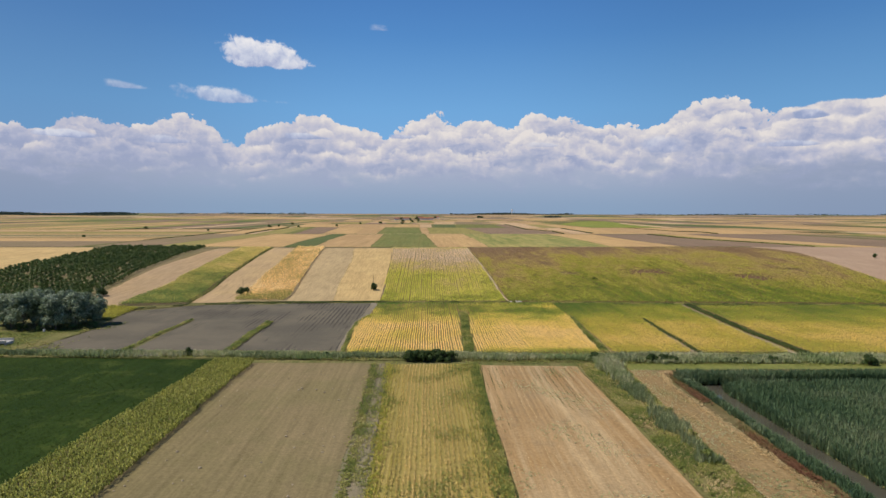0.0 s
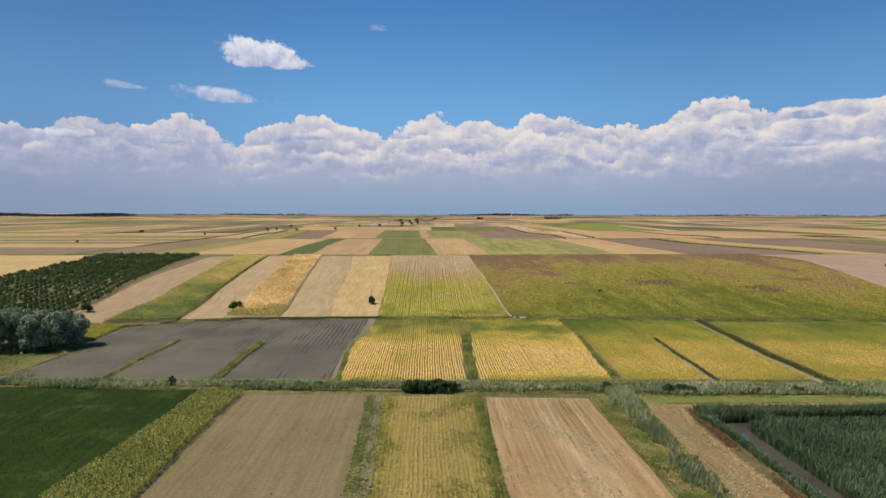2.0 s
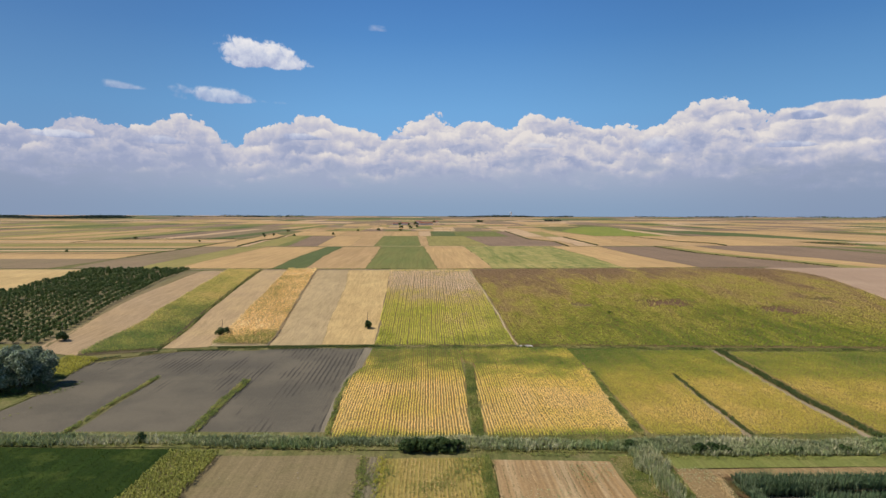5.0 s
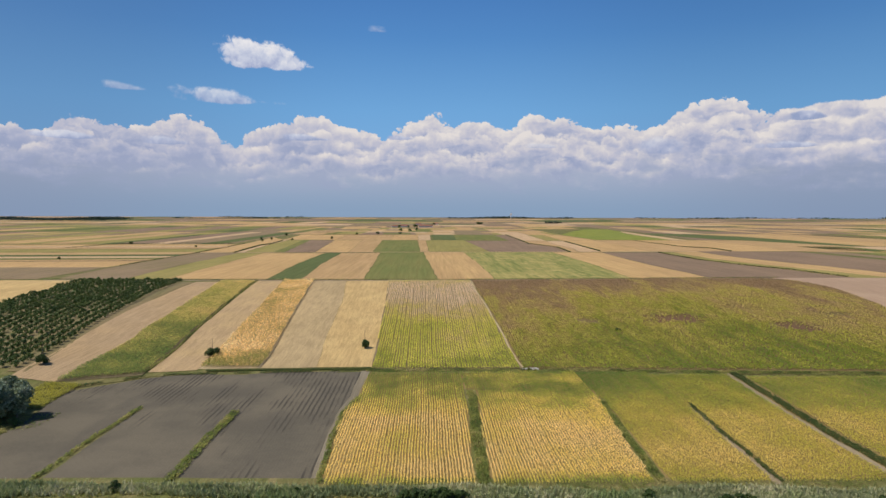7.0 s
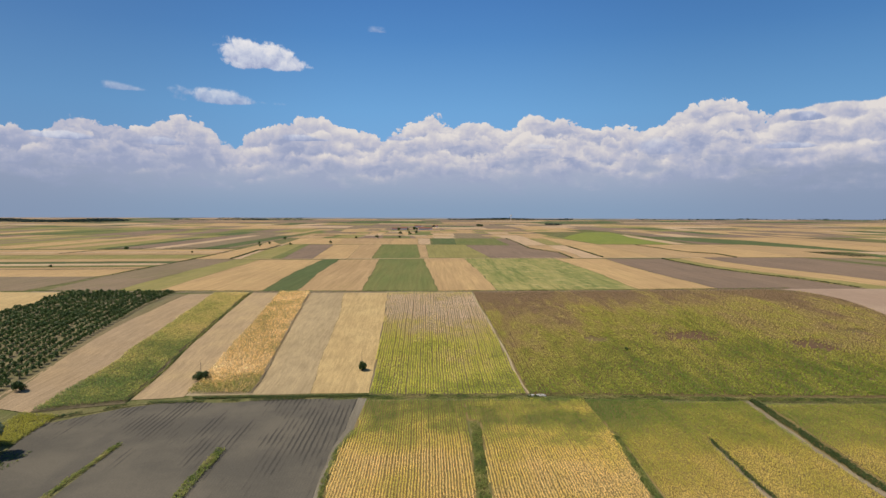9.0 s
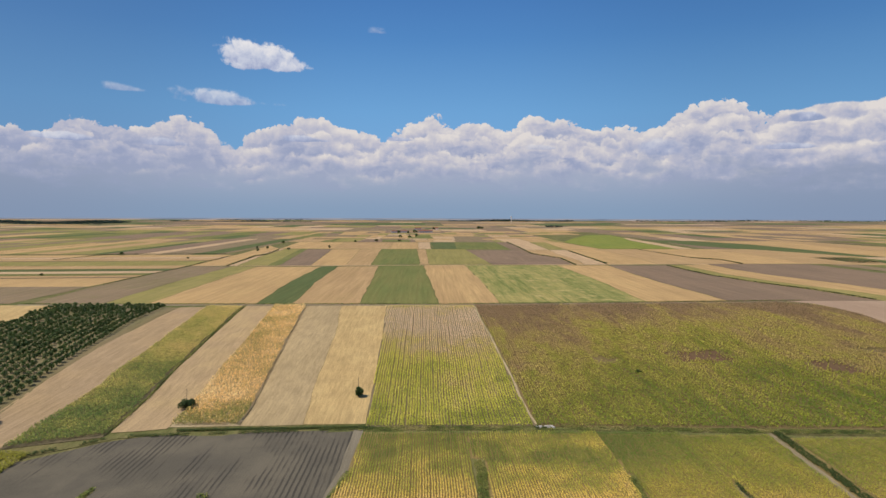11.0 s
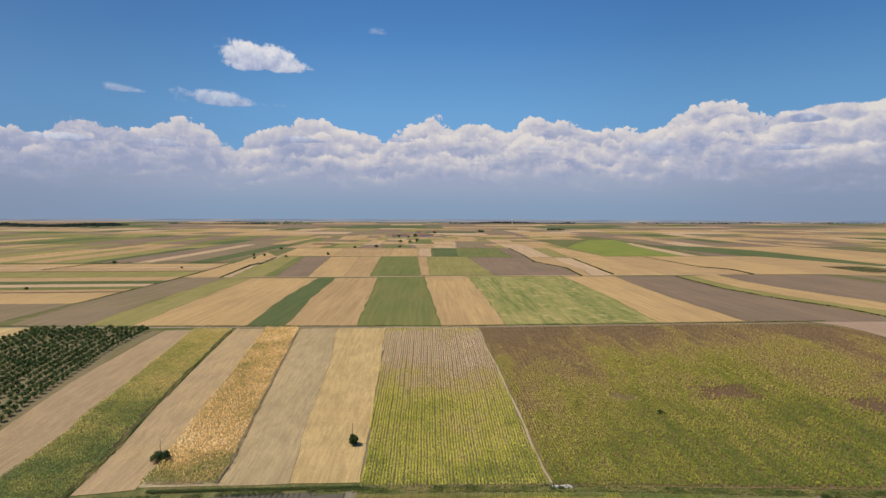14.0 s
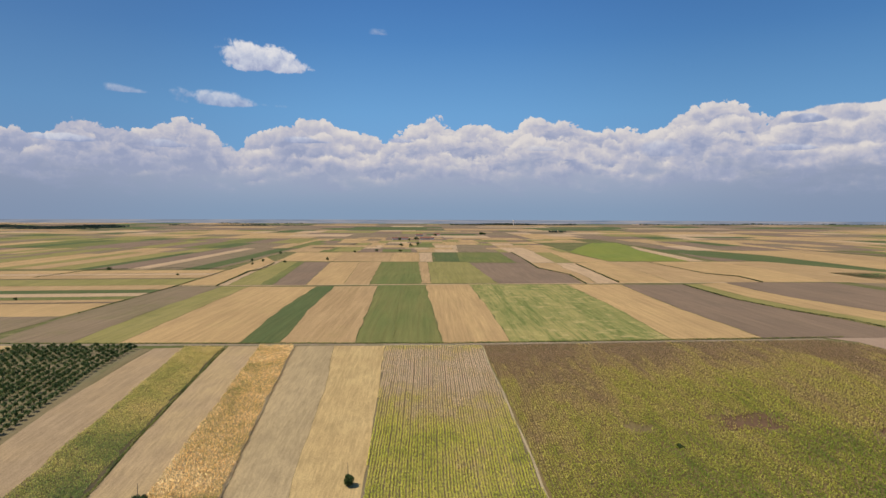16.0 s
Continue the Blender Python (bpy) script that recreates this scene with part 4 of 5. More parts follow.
patchwork(-1500, -142, 1465, 2000, (28, 75), (200, 420), MIX_LEFT, -0.01, 13)
patchwork(-275, 280, 1330, 2000, (26, 70), (60, 170), MIX_MID, -0.01, 7)
patchwork(455, 1100, 466, 900, (24, 62), (140, 330), MIX_RIGHT, 0.02, 8)
patchwork(865, 1700, 905, 1400, (30, 80), (180, 380), MIX_RIGHT, 0.03, 10)
patchwork(495, 1900, 1405, 2000, (34, 90), (120, 300), MIX_RIGHT, 0.03, 9)
patchwork(285, 420, 1760, 2000, (30, 70), (80, 120), MIX_RIGHT, 0.0, 14)
patchwork(-2600, 3000, 2005, 3000, (60, 170), (90, 260), {"tan": 5, "gold": 2, "pale": 4, "olive": 3, "grey": 5, "brown": 5, "deep": 2}, 0.0, 11)
# Dull kinds weigh most this far out: field colours that stand in for haze.
patchwork(-4000, 4000, 3005, 4960, (110, 330), (130, 330), {"tan": 2, "pale": 1, "grey": 6, "brown": 6, "deep": 4}, 0.0, 12)


# ---- standing crops ----
def line(*pts):
    ys, xs = [p[1] for p in pts], [p[0] for p in pts]
    return lambda y: np.interp(y, ys, xs)


def corn_plot(label, x0, x1, y0, y1, mat=CORN, height=1.05, thin=0.03, step=0.36):
    x, y = rows_of(x0, x1, y0, y1, 0.70, step, thin, 0.5)
    plants("corn", label, "corn", x, y, height, 0.43, 4, mat, squeeze=0.56, width=0.08, vary=0.08)


corn_plot("ripening corn in rows, golden in the middle", line((-22.3, 168), (-23.2, 195), (-23.6, 216), (-21.2, 229), (-20.2, 262)), line((9.6, 168), (11.2, 239), (11.3, 262)), 168, 258.5)
corn_plot("ripening corn in rows, golden in the middle", line((12.7, 168), (15, 236), (11.4, 240), (11.4, 262)), line((46.6, 168), (50.6, 226), (51, 228), (51, 262)), 168, 258.5)
corn_plot("yellow-green corn in rows", line((49.9, 168), (52.4, 226), (51.1, 228), (51.1, 262)), line((71.5, 168), (75.2, 221), (76, 223), (76, 260)), 168, 257, CORN_YELLOW)
corn_plot("yellow-green corn in rows", line((74, 168), (76.8, 221), (76.1, 223), (76.1, 260)), line((98.1, 168), (98.6, 190), (99.9, 215), (103.4, 258)), 168, 254.5, CORN_YELLOW)
corn_plot("yellow-green corn in rows", line((103.4, 167), (104.4, 190), (106.0, 215), (108.6, 256)), 182, 166.5, 251.5, CORN_YELLOW, step=0.42)
x, y = rows_of(line((-81, 266), (-82.8, 297), (-83.7, 333), (-84.5, 366), (-90.3, 444)), line((-60.3, 266), (-62, 297), (-64.7, 335), (-66.5, 366), (-72.6, 444)), 267, 443, 0.75, 0.55, 0.08)
plants("corn", "dry orange corn, leaning and broken", "corn", x, y, 1.7, 0.6, 6, CORN_DRY, width=0.12, vary=0.3)
x, y = rows_of(line((-119, 243), (-120, 295), (-121.4, 340), (-123.8, 375), (-129.2, 441)), line((-98.2, 256), (-100.6, 290), (-102.6, 328), (-104.4, 370), (-109.3, 442)), 243, 441, 0.7, 0.55, 0.05)
y_low = np.interp(x, [-119, -98], [244, 258])
x, y = x[y > y_low], y[y > y_low]
plants("corn", "green corn fading to straw uphill", "corn", x, y, 1.4, 0.5, 6, CORN_GREEN, width=0.11, vary=0.2)
x, y = rows_of(line((-20.2, 266), (-21.2, 330), (-22, 375), (-24.6, 444)), line((33.2, 266), (31.4, 320), (29.2, 365), (27.2, 413), (27.2, 446)), 265, 444, 0.95, 0.42, 0.04, 0.6)
plants("sunflowers", "drying sunflowers in straight rows", "sunflowers", x, y, 0.9, 0.44, 5, SUNFLOWER, squeeze=1.1, width=0.15)
x, y = rows_of(line((34.6, 266), (32.8, 320), (30.6, 365), (28.6, 413), (28.6, 446)), line((227.5, 256), (230.5, 318), (238.5, 380), (243.5, 415), (236, 447), (221, 457)), 257, 457, 0.95, 0.64, 0.06, 0.4)
x = x + rng.normal(0, 1, len(x)) * np.interp(x, [36, 90, 140], [0.05, 0.16, 0.4])
keep = (y > np.interp(x, [38, 237], [264.5, 257])) & (y < np.interp(x, [38, 237], [446, 459]))
for bx, by, bw, bh in ((118, 336.5, 15, 8), (168, 322, 11, 8), (75, 333, 6, 5), (200, 345, 8, 4)):
    dist = np.hypot((x - bx) / bw, (y - by) / bh) + 0.35 * np.sin(x * 0.31 + by) * np.sin(y * 0.5) + rng.normal(0, 0.22, len(x))
    keep &= ~((dist < 0.9) & (rng.random(len(x)) < 0.93))
keep &= ~((y > np.interp(x, [38, 237], [428, 440])) & (rng.random(len(x)) < 0.35))
plants("sunflowers", "weedy olive-green sunflowers with bare brown patches", "sunflowers", x[keep], y[keep], 1.1, 0.57, 4, WEEDY, squeeze=0.85, width=0.18, vary=0.25)
x, y = rows_of(line((-58.6, 40), (-58.2, 60), (-57.0, 107), (-54.4, 134), (-53.4, 160)), line((-43.8, 20), (-43.9, 160)), 40, 159, 0.7, 0.36, 0.03)
plants("sunflowers", "tall yellowing sunflower strip", "sunflowers", x, y, 1.35, 0.38, 8, YELLOW_STRIP, width=0.10, squeeze=0.9)
x, y = rows_of(line((-6, 20), (-9.5, 156)), line((10.4, 20), (12.3, 156)), 40, 155.5, 0.75, 0.33, 0.3)
plants("row_crop", "sparse yellow-green row crop", "crop", x, y, 0.55, 0.26, 5, SPARSE, width=0.08, squeeze=0.7)
x, y = scatter(-122, -53.5, 55, 166, 1.6)
k = x < np.interp(y, [40, 107, 134, 160], [-58.8, -57.2, -54.6, -53.6])
k &= y < np.interp(x, [-122, -54], [166.0, 161.8])
plants("alfalfa", "lush dark green alfalfa", "alfalfa", x[k], y[k], 0.26, 0.16, 4, ALFALFA, width=0.06)

# ---- reeds ----
x, y = scatter(63.5, 118, 62, 136, 8.5)
k = x > np.interp(y, [50, 87, 125, 133, 136], [64.2, 64.2, 64.0, 64.9, 68]) + wobble(y, 5, 0.4)
plants("reed_bed", "dense blue-green reed bed beside the canal", "reeds", x[k], y[k], 1.7, 0.6, 3, REED_BED, upright=1, width=0.085, vary=0.2)
y = rng.uniform(60, 134, 1800)
x = rng.uniform(63.6, 65.6, 1800) + wobble(y, 5, 0.3)
plants("reed_bed", "green reeds standing in the canal's edge", "reeds", x, y, 2.2, 0.8, 4, REED_BED, upright=1, width=0.09, sink=0.7)
x, y = scatter(57, 135, 139.4, 143.8, 14.0)
k = y < 143.4 + wobble(x, 2, 0.4)
plants("reed_row", "green reed row along the water", "reeds", x[k], y[k], 2.0, 0.8, 4, REED_BED, upright=1, width=0.08)
x, y = scatter(57.5, 72, 138.6, 140.6, 9.0)
plants("reed_row", "green reeds standing in the canal corner", "reeds", x, y, 2.3, 0.8, 4, REED_BED, upright=1, width=0.08, sink=0.7)
x, y = scatter(-140, 165, 152, 173.5, 7.0)
mid = np.interp(x, [-150, -100, -60, -10, 20, 50, 90, 190], [170.5, 168.0, 166.0, 164.2, 162.8, 160.8, 159.8, 157.5]) + wobble(x, 8, 0.6)
k = np.abs(y - mid) < 2.4 + 1.9 * ease(35, 60, x) + 0.6 * np.sin(x * 0.13) + rng.normal(0, 0.3, len(x))
mixed = k & (np.sin(x * 0.07) + np.sin(x * 0.19 + 1) + rng.normal(0, 0.7, len(x)) > -0.5)
plants("ditch_reeds", "grey-green reeds filling the ditch", "reeds", x[mixed], y[mixed], 1.15, 0.7, 4, REED_GREY, upright=1, width=0.09, vary=0.35)
plants("ditch_reeds", "green reeds filling the ditch", "reeds", x[k & ~mixed], y[k & ~mixed], 1.1, 0.7, 4, REED, upright=1, width=0.09, vary=0.35)
x, y = scatter(38, 50, 92, 158, 8.0)
mid = np.interp(y, [92, 110, 130, 148, 158], [42.6, 43.2, 43.6, 43.9, 44.6])
k = np.abs(x - mid) + rng.normal(0, 0.35, len(x)) < 1.5 + 0.8 * np.sin(y * 0.3) + 0.5 * np.sin(y * 0.77) + 0.9 * (y > 138)
pale = k & (y + rng.normal(0, 3, len(y)) > 137)
plants("ditch_reeds", "pale grey reed plumes along the side ditch", "reeds", x[pale], y[pale], 2.1, 0.6, 4, REED_GREY, upright=1, width=0.06)
green = k & ~pale
plants("ditch_reeds", "green reeds in clumps along the side ditch", "reeds", x[green], y[green], 1.5, 0.5, 4, REED, upright=1, width=0.06)
x, y = scatter(55.5, 60, 60, 142, 12.0)
k = (x > np.interp(y, [50, 106, 142], [56.2, 56.6, 56.8]) + wobble(y, 1, 0.5)) & (x < np.interp(y, [50, 106, 139], [58.4, 58.6, 59.2]) + wobble(y, 4, 0.3))
plants("bank_reeds", "green reeds on the canal bank", "reeds", x[k], y[k], 1.2, 0.6, 4, REED_BED, upright=1, width=0.07)
x, y = clumped(*scatter(53, 57.6, 50, 148, 14.0), 0.22, -0.5)
k = np.abs(x - np.interp(y, [50, 106, 148], [54.8, 55.2, 56.4])) < 1.0
plants("bank_weeds", "reddish-brown weeds on the canal bank", "weeds", x[k], y[k], 0.5, 0.35, 4, RED_WEEDS, width=0.09)

# ---- weeds, verges and ditches ----
x, y = clumped(*scatter(-200, 200, 149.5, 171, 3.0), 0.25, -0.6)
lo, hi = np.interp(x, [-240, -60, 0, 60, 240], [171, 163.0, 158.3, 154.0, 149.5]), np.interp(x, [-240, 0, 240], [171.5, 168.5, 166.5])
plants("verge_grass", "tufted green grass along the ditch", "grass", x[(y > lo) & (y < hi)], y[(y > lo) & (y < hi)], 0.45, 0.35, 5, WEEDS, width=0.07)
x, y = clumped(*scatter(37, 51, 55, 156, 14.0), 0.3, -1.3)
k = (x > 37.2) & (x < np.interp(y, [40, 110, 156], [43.0, 45.5, 48.4]))
plants("verge_grass", "tufted green weeds along the side ditch", "weeds", x[k], y[k], 0.55, 0.38, 5, WEEDS, width=0.08)
x, y = clumped(*scatter(37, 50, 55, 156, 6.0), 0.5, 0.2)
k = (x > 37.2) & (x < np.interp(y, [40, 110, 156], [43.0, 45.5, 48.4]))
plants("verge_grass", "straw-coloured dead grass on the ditch verge", "grass", x[k], y[k], 0.5, 0.34, 4, STRAW, width=0.05)
x, y = clumped(*scatter(-14, -5, 40, 157, 4.0), 0.5, 0.0)
k = (x > np.interp(y, [40, 157], [-10.8, -13.6])) & (x < np.interp(y, [40, 157], [-6.2, -9.6]))
plants("strip_weeds", "straggling weeds on the grey strip", "weeds", x[k], y[k], 0.45, 0.32, 5, WEEDS, width=0.08)
x, y = clumped(*scatter(-9, 13, 45, 156, 4.0), 0.34, 1.15)
plants("crop_weeds", "dark green weeds among the sparse crop", "weeds", x, y, 0.6, 0.34, 5, WEEDS, width=0.08)
y = rng.uniform(55, 157, 2600)
x = np.interp(y, [40, 157], [11.2, 12.4]) - np.abs(rng.normal(0, 1.5, len(y)))
plants("crop_weeds", "lush green weeds along the sparse crop's edge", "weeds", x, y, 0.6, 0.35, 5, WEEDS, width=0.08)
y = rng.uniform(55, 157, 600)
x = np.interp(y, [40, 157], [-6.6, -9.6]) + rng.normal(0, 0.7, len(y))
plants("crop_weeds", "yellow-flowering weeds along the grey strip", "weeds", x, y, 0.6, 0.35, 5, YELLOW_WEEDS, width=0.08)
y = rng.uniform(55, 157, 1500)
x = np.interp(y, [40, 157], [-10.2, -13.4]) + rng.normal(0, 0.6, len(y))
plants("strip_weeds", "low green weeds on the strip's edge", "weeds", x, y, 0.35, 0.3, 5, WEEDS, width=0.08)
x, y = rows_of(13.2, 36.3, 45, 152.5, 1.15, 0.16, 0.0)
k = (np.sin(x * 1.7) + np.sin(x * 0.61 + 2) + 0.8 * np.sin(y * 0.05 + x * 3.1) + rng.normal(0, 0.4, len(x))) > 0.45
plants("straw_rows", "pale straw lying in lines on the stubble", "straw", x[k], y[k], 0.10, 0.24, 3, STRAW, squeeze=0.4, width=0.05)
x, y = rows_of(13.2, 36.3, 45, 152.5, 1.15, 0.30, 0.0)
k = (np.sin(x * 0.42 + 2.4) + np.sin(y * 0.045 + 1.0) + np.sin(y * 0.4 + x) * 0.5 + rng.normal(0, 0.5, len(x))) > 1.15
plants("stubble_weeds", "small dark weed tufts along the stubble rows", "weeds", x[k], y[k], 0.18, 0.15, 5, DARK_HEDGE, width=0.05)
x, y = clumped(*scatter(12.5, 36.5, 45, 153, 3.0), 0.28, 1.0)
plants("stubble_weeds", "grey-green weed tufts in the stubble", "weeds", x, y, 0.22, 0.20, 5, REED_GREY, width=0.05)
x, y = clumped(*scatter(42, 54.5, 40, 150, 5.0), 0.45, 0.4)
k = x > np.interp(y, [40, 110, 150], [42.8, 45.8, 48.4])
plants("track_grass", "bleached straw and dead grass on the track", "grass", x[k], y[k], 0.16, 0.26, 4, STRAW, width=0.05)
y = rng.uniform(60, 147, 1500)
x = np.interp(y, [60, 106, 135, 147], [53.3, 53.4, 53.2, 55.8]) + rng.normal(0, 0.45, len(y))
plants("track_grass", "bleached dead reeds along the canal bank", "grass", x, y, 0.35, 0.4, 4, STRAW, width=0.07)
x, y = clumped(*scatter(43, 55, 40, 150, 2.6), 0.3, 0.4)
k = x > np.interp(y, [40, 110, 150], [43, 46, 48.6])
plants("track_grass", "dry straw-coloured grass tufts", "grass", x[k], y[k], 0.3, 0.28, 5, REED_GREY, width=0.05)
for a, b, w, mat, text in ((line((-83.0, 172), (-82.3, 222)), (172, 221), 0.6, WEEDS, "green weeds on the narrow baulk"), (line((-54.3, 171), (-54.2, 218)), (171, 217), 1.2, WEEDS, "green grass on the baulk"),
                           (line((11.3, 168), (13.2, 238)), (168, 237), 1.3, WEEDS, "green weeds between corn plots"), (line((48.2, 168), (51.4, 226)), (168, 226), 0.9, WEEDS, "green weeds between corn plots"),
                           (line((73.4, 168), (76.3, 221)), (168, 221), 0.5, DARK_HEDGE, "dark weeds between corn plots"), (line((101.8, 166), (102.2, 190), (103.5, 215), (106.9, 257)), (166, 257), 1.3, DARK_HEDGE, "dark weeds along the earth path"),
                           (line((-23.2, 169), (-24.0, 197), (-24.2, 213), (-21.8, 230)), (169, 230), 0.6, WEEDS, "green weeds along the corn edge"),
                           (line((-97.6, 258), (-99.6, 290), (-101.7, 328), (-103.5, 370), (-108.3, 445)), (257, 444), 0.35, WEEDS, "dark hedgerow of weeds in a field ditch")):
    y = rng.uniform(*b, int((b[1] - b[0]) * w * 14))
    x = a(y) + rng.uniform(-w, w, len(y)) + wobble(y, 2.0, 0.35)
    plants("baulk_weeds", text, "weeds", x, y, 0.8, 0.4, 4, mat, width=0.13)
x = rng.uniform(-112, 240, 3200)
y = np.interp(x, [-112, -93, -22, 45, 105, 240], [239.5, 257.2, 263.0, 263.0, 258.0, 253.5]) + rng.uniform(-1.2, 1.2, len(x))
k = np.sin(x * 0.21) + np.sin(x * 0.57 + 1) > -0.6 + 1.7 * (x > -20)
plants("path_weeds", "dark green weeds along the cross path", "weeds", x[k], y[k], 0.6, 0.4, 5, DARK_HEDGE, width=0.12)
x = rng.uniform(-22, 228, 4200)
y = np.interp(x, [-22, 45, 105, 228], [262.6, 262.4, 258.2, 253.6]) + rng.uniform(-1.9, 1.9, len(x))
k = np.hypot((x - 36) / 7, (y - 263) / 1.5) > 1
plants("path_weeds", "olive grass and weeds over the cross path", "weeds", x[k], y[k], 0.5, 0.42, 5, WEEDS, width=0.11)
x = rng.uniform(-78, -20.5, 1500)
y = np.interp(x, [-78, -20], [262.3, 264.2]) + rng.normal(0, 0.45, len(x))
plants("path_weeds", "dark green weeds in the shallow ditch above the harrowed field", "weeds", x, y, 0.5, 0.36, 5, DARK_HEDGE, width=0.12)
x, y = scatter(-121, -110, 219, 242, 5.0)
plants("flowering_weeds", "yellow-flowering weeds beside the willows", "weeds", x, y, 0.9, 0.45, 4, YELLOW_WEEDS, width=0.12)
x, y = clumped(*scatter(-160, -102, 172, 216, 1.6), 0.2, -0.3)
plants("rough_grass", "rough olive grass by the willows", "grass", x, y, 0.45, 0.45, 5, WEEDS, width=0.10)
x = rng.uniform(-245, 240, 2600)
y = np.interp(x, [-245, 10, 240], [452.3, 452.3, 467]) + rng.normal(0, 0.4, len(x))
plants("road_verge", "olive grass verge along the terrace road", "grass", x, y, 0.6, 0.5, 4, WEEDS, width=0.14)

for pts, w in ((((163, 756), (170, 864), (148, 963), (156, 1130), (160, 1327)), 1.6), (((203, 779), (209, 879), (218, 1036)), 1.4), (((360, 780), (366, 844), (343, 881), (340, 1073)), 1.4), (((-212, 740), (-220, 839), (-226, 906), (-219, 931), (-229, 1050)), 1.5),
               (((264, 757), (261, 700), (260, 638), (271, 572), (287, 525), (291, 470)), 1.1), (((-442, 824), (-433, 912), (-417, 937), (-345, 956), (-275, 948)), 1.2), (((-250, 560), (-251, 723), (-254, 806), (-260, 948)), 0.8)):
    t = np.sort(rng.uniform(0, 1, 500))
    s = np.linspace(0, 1, len(pts))
    x, y = np.interp(t, s, [p[0] for p in pts]) + rng.normal(0, w * 0.4, 500), np.interp(t, s, [p[1] for p in pts]) + wobble(500 * t, 2, 1.0)
    plants("ditch_weeds", "dark weeds along a field ditch on the plain", "weeds", x, y, 0.5 + 0.5 * w, 0.4 + 0.5 * w, 4, DARK_HEDGE, width=0.2 + 0.15 * w)


# ---- trees, bushes and poles ----
def tube(bm, pts, radii, sides=6):
    rings = []
    for (p, r) in zip(pts, radii):
        rings.append([bm.verts.new((p[0] + r * math.cos(2 * math.pi * i / sides), p[1] + r * math.sin(2 * math.pi * i / sides), p[2])) for i in range(sides)])
    for a, b in zip(rings, rings[1:]):
        for i in range(sides):
            bm.faces.new((a[i], a[(i + 1) % sides], b[(i + 1) % sides], b[i]))
    bm.faces.new(rings[-1])


def crown_mesh(name, r, lobes, spread, low, high, size, count_, mat, flat=1.0):
    """Leaves gathered in lobes, with gaps between: spread is the crown's radius, low to high its height."""
    v = []
    for _ in range(lobes):
        t = r.random()
        h = low + (high - low) * (0.15 + 0.62 * t)
        rad = spread * math.sqrt(max(0.12, 1 - (1.7 * abs(t - 0.42)) ** 2)) * r.uniform(0.25, 0.8)
        a = r.uniform(0, 2 * math.pi)
        v.append((rad * math.cos(a), rad * math.sin(a), h, r.uniform(0.28, 0.46) * spread))
    g = np.random.default_rng(r.randrange(10 ** 6))
    c = np.array(v)[g.integers(0, lobes, count_)]
    d = g.normal(0, 1, (count_, 3))
    d /= np.linalg.norm(d, axis=1)[:, None]
    d[:, 2] = np.where(d[:, 2] < -0.35, -d[:, 2], d[:, 2])
    p = c[:, :3] + d * (c[:, 3] * g.uniform(0.7, 1.08, count_))[:, None]
    p[:, 2] = np.clip(p[:, 2], low * 0.8, None)
    up = d + g.normal(0, 0.45, d.shape)
    up /= np.linalg.norm(up, axis=1)[:, None]
    side = np.cross(up, g.normal(0, 1, d.shape))
    side /= np.linalg.norm(side, axis=1)[:, None]
    other = np.cross(up, side)
    s = (size * g.uniform(0.6, 1.3, count_))[:, None]
    q = np.stack([p - side * s, p + other * s * 0.7, p + side * s, p - other * s * 0.7], 1)
    return mesh_from(name, q.reshape(-1, 3), np.arange(4 * count_).reshape(-1, 4), [mat])


def tree(name, label, category, height, spread, leaf, leaves, size, seed, bare=0.2, trunks=1, lobes=14, group=""):
    """A tapered trunk with limbs under a crown of many leaves."""
    r = random.Random(seed)
    base = new(name)
    bm = bmesh.new()
    for k in range(trunks):
        a = r.uniform(0, 6.28)
        ox, oy = (0.25 * spread * math.cos(a), 0.25 * spread * math.sin(a)) if trunks > 1 else (0, 0)
        w = 0.022 * height + 0.04
        lean_x, lean_y = r.uniform(-0.05, 0.05) * height, r.uniform(-0.05, 0.05) * height
        fork = (ox + lean_x, oy + lean_y, height * (bare + 0.2))
        tube(bm, [(ox, oy, -0.3), (ox + 0.4 * lean_x, oy + 0.4 * lean_y, height * bare * 0.6), fork, (ox + 1.7 * lean_x, oy + 1.7 * lean_y, height * 0.82)], [w * 1.3, w, w * 0.75, w * 0.2])
        for _ in range(4):
            b, l = r.uniform(0, 6.28), spread * r.uniform(0.5, 0.8)
            e = (fork[0] + l * math.cos(b), fork[1] + l * math.sin(b), height * r.uniform(0.5, 0.75))
            m = tuple((p + q) / 2 for p, q in zip(fork, e))
            tube(bm, [fork, (m[0], m[1], m[2] + 0.05 * height), e], [w * 0.5, w * 0.32, w * 0.1], 5)
    part("trunk", bm, BARK, base)
    crown = new("crown", crown_mesh("crown", r, lobes, spread, height * bare, height, size, leaves, leaf))
    crown.parent = base
    return tagged(base, label, category, group)


def put(ob, x, y, turn=0.0, scale=1.0, sink=0.0):
    ob.matrix_basis = Matrix.LocRotScale((x, y, float(ground_z(x, y)) - sink), Euler((0, 0, turn)), Vector((scale, scale, scale)))
    return ob


WILLOW_LABEL = "silvery green willow in a dense group"
r = random.Random(11)
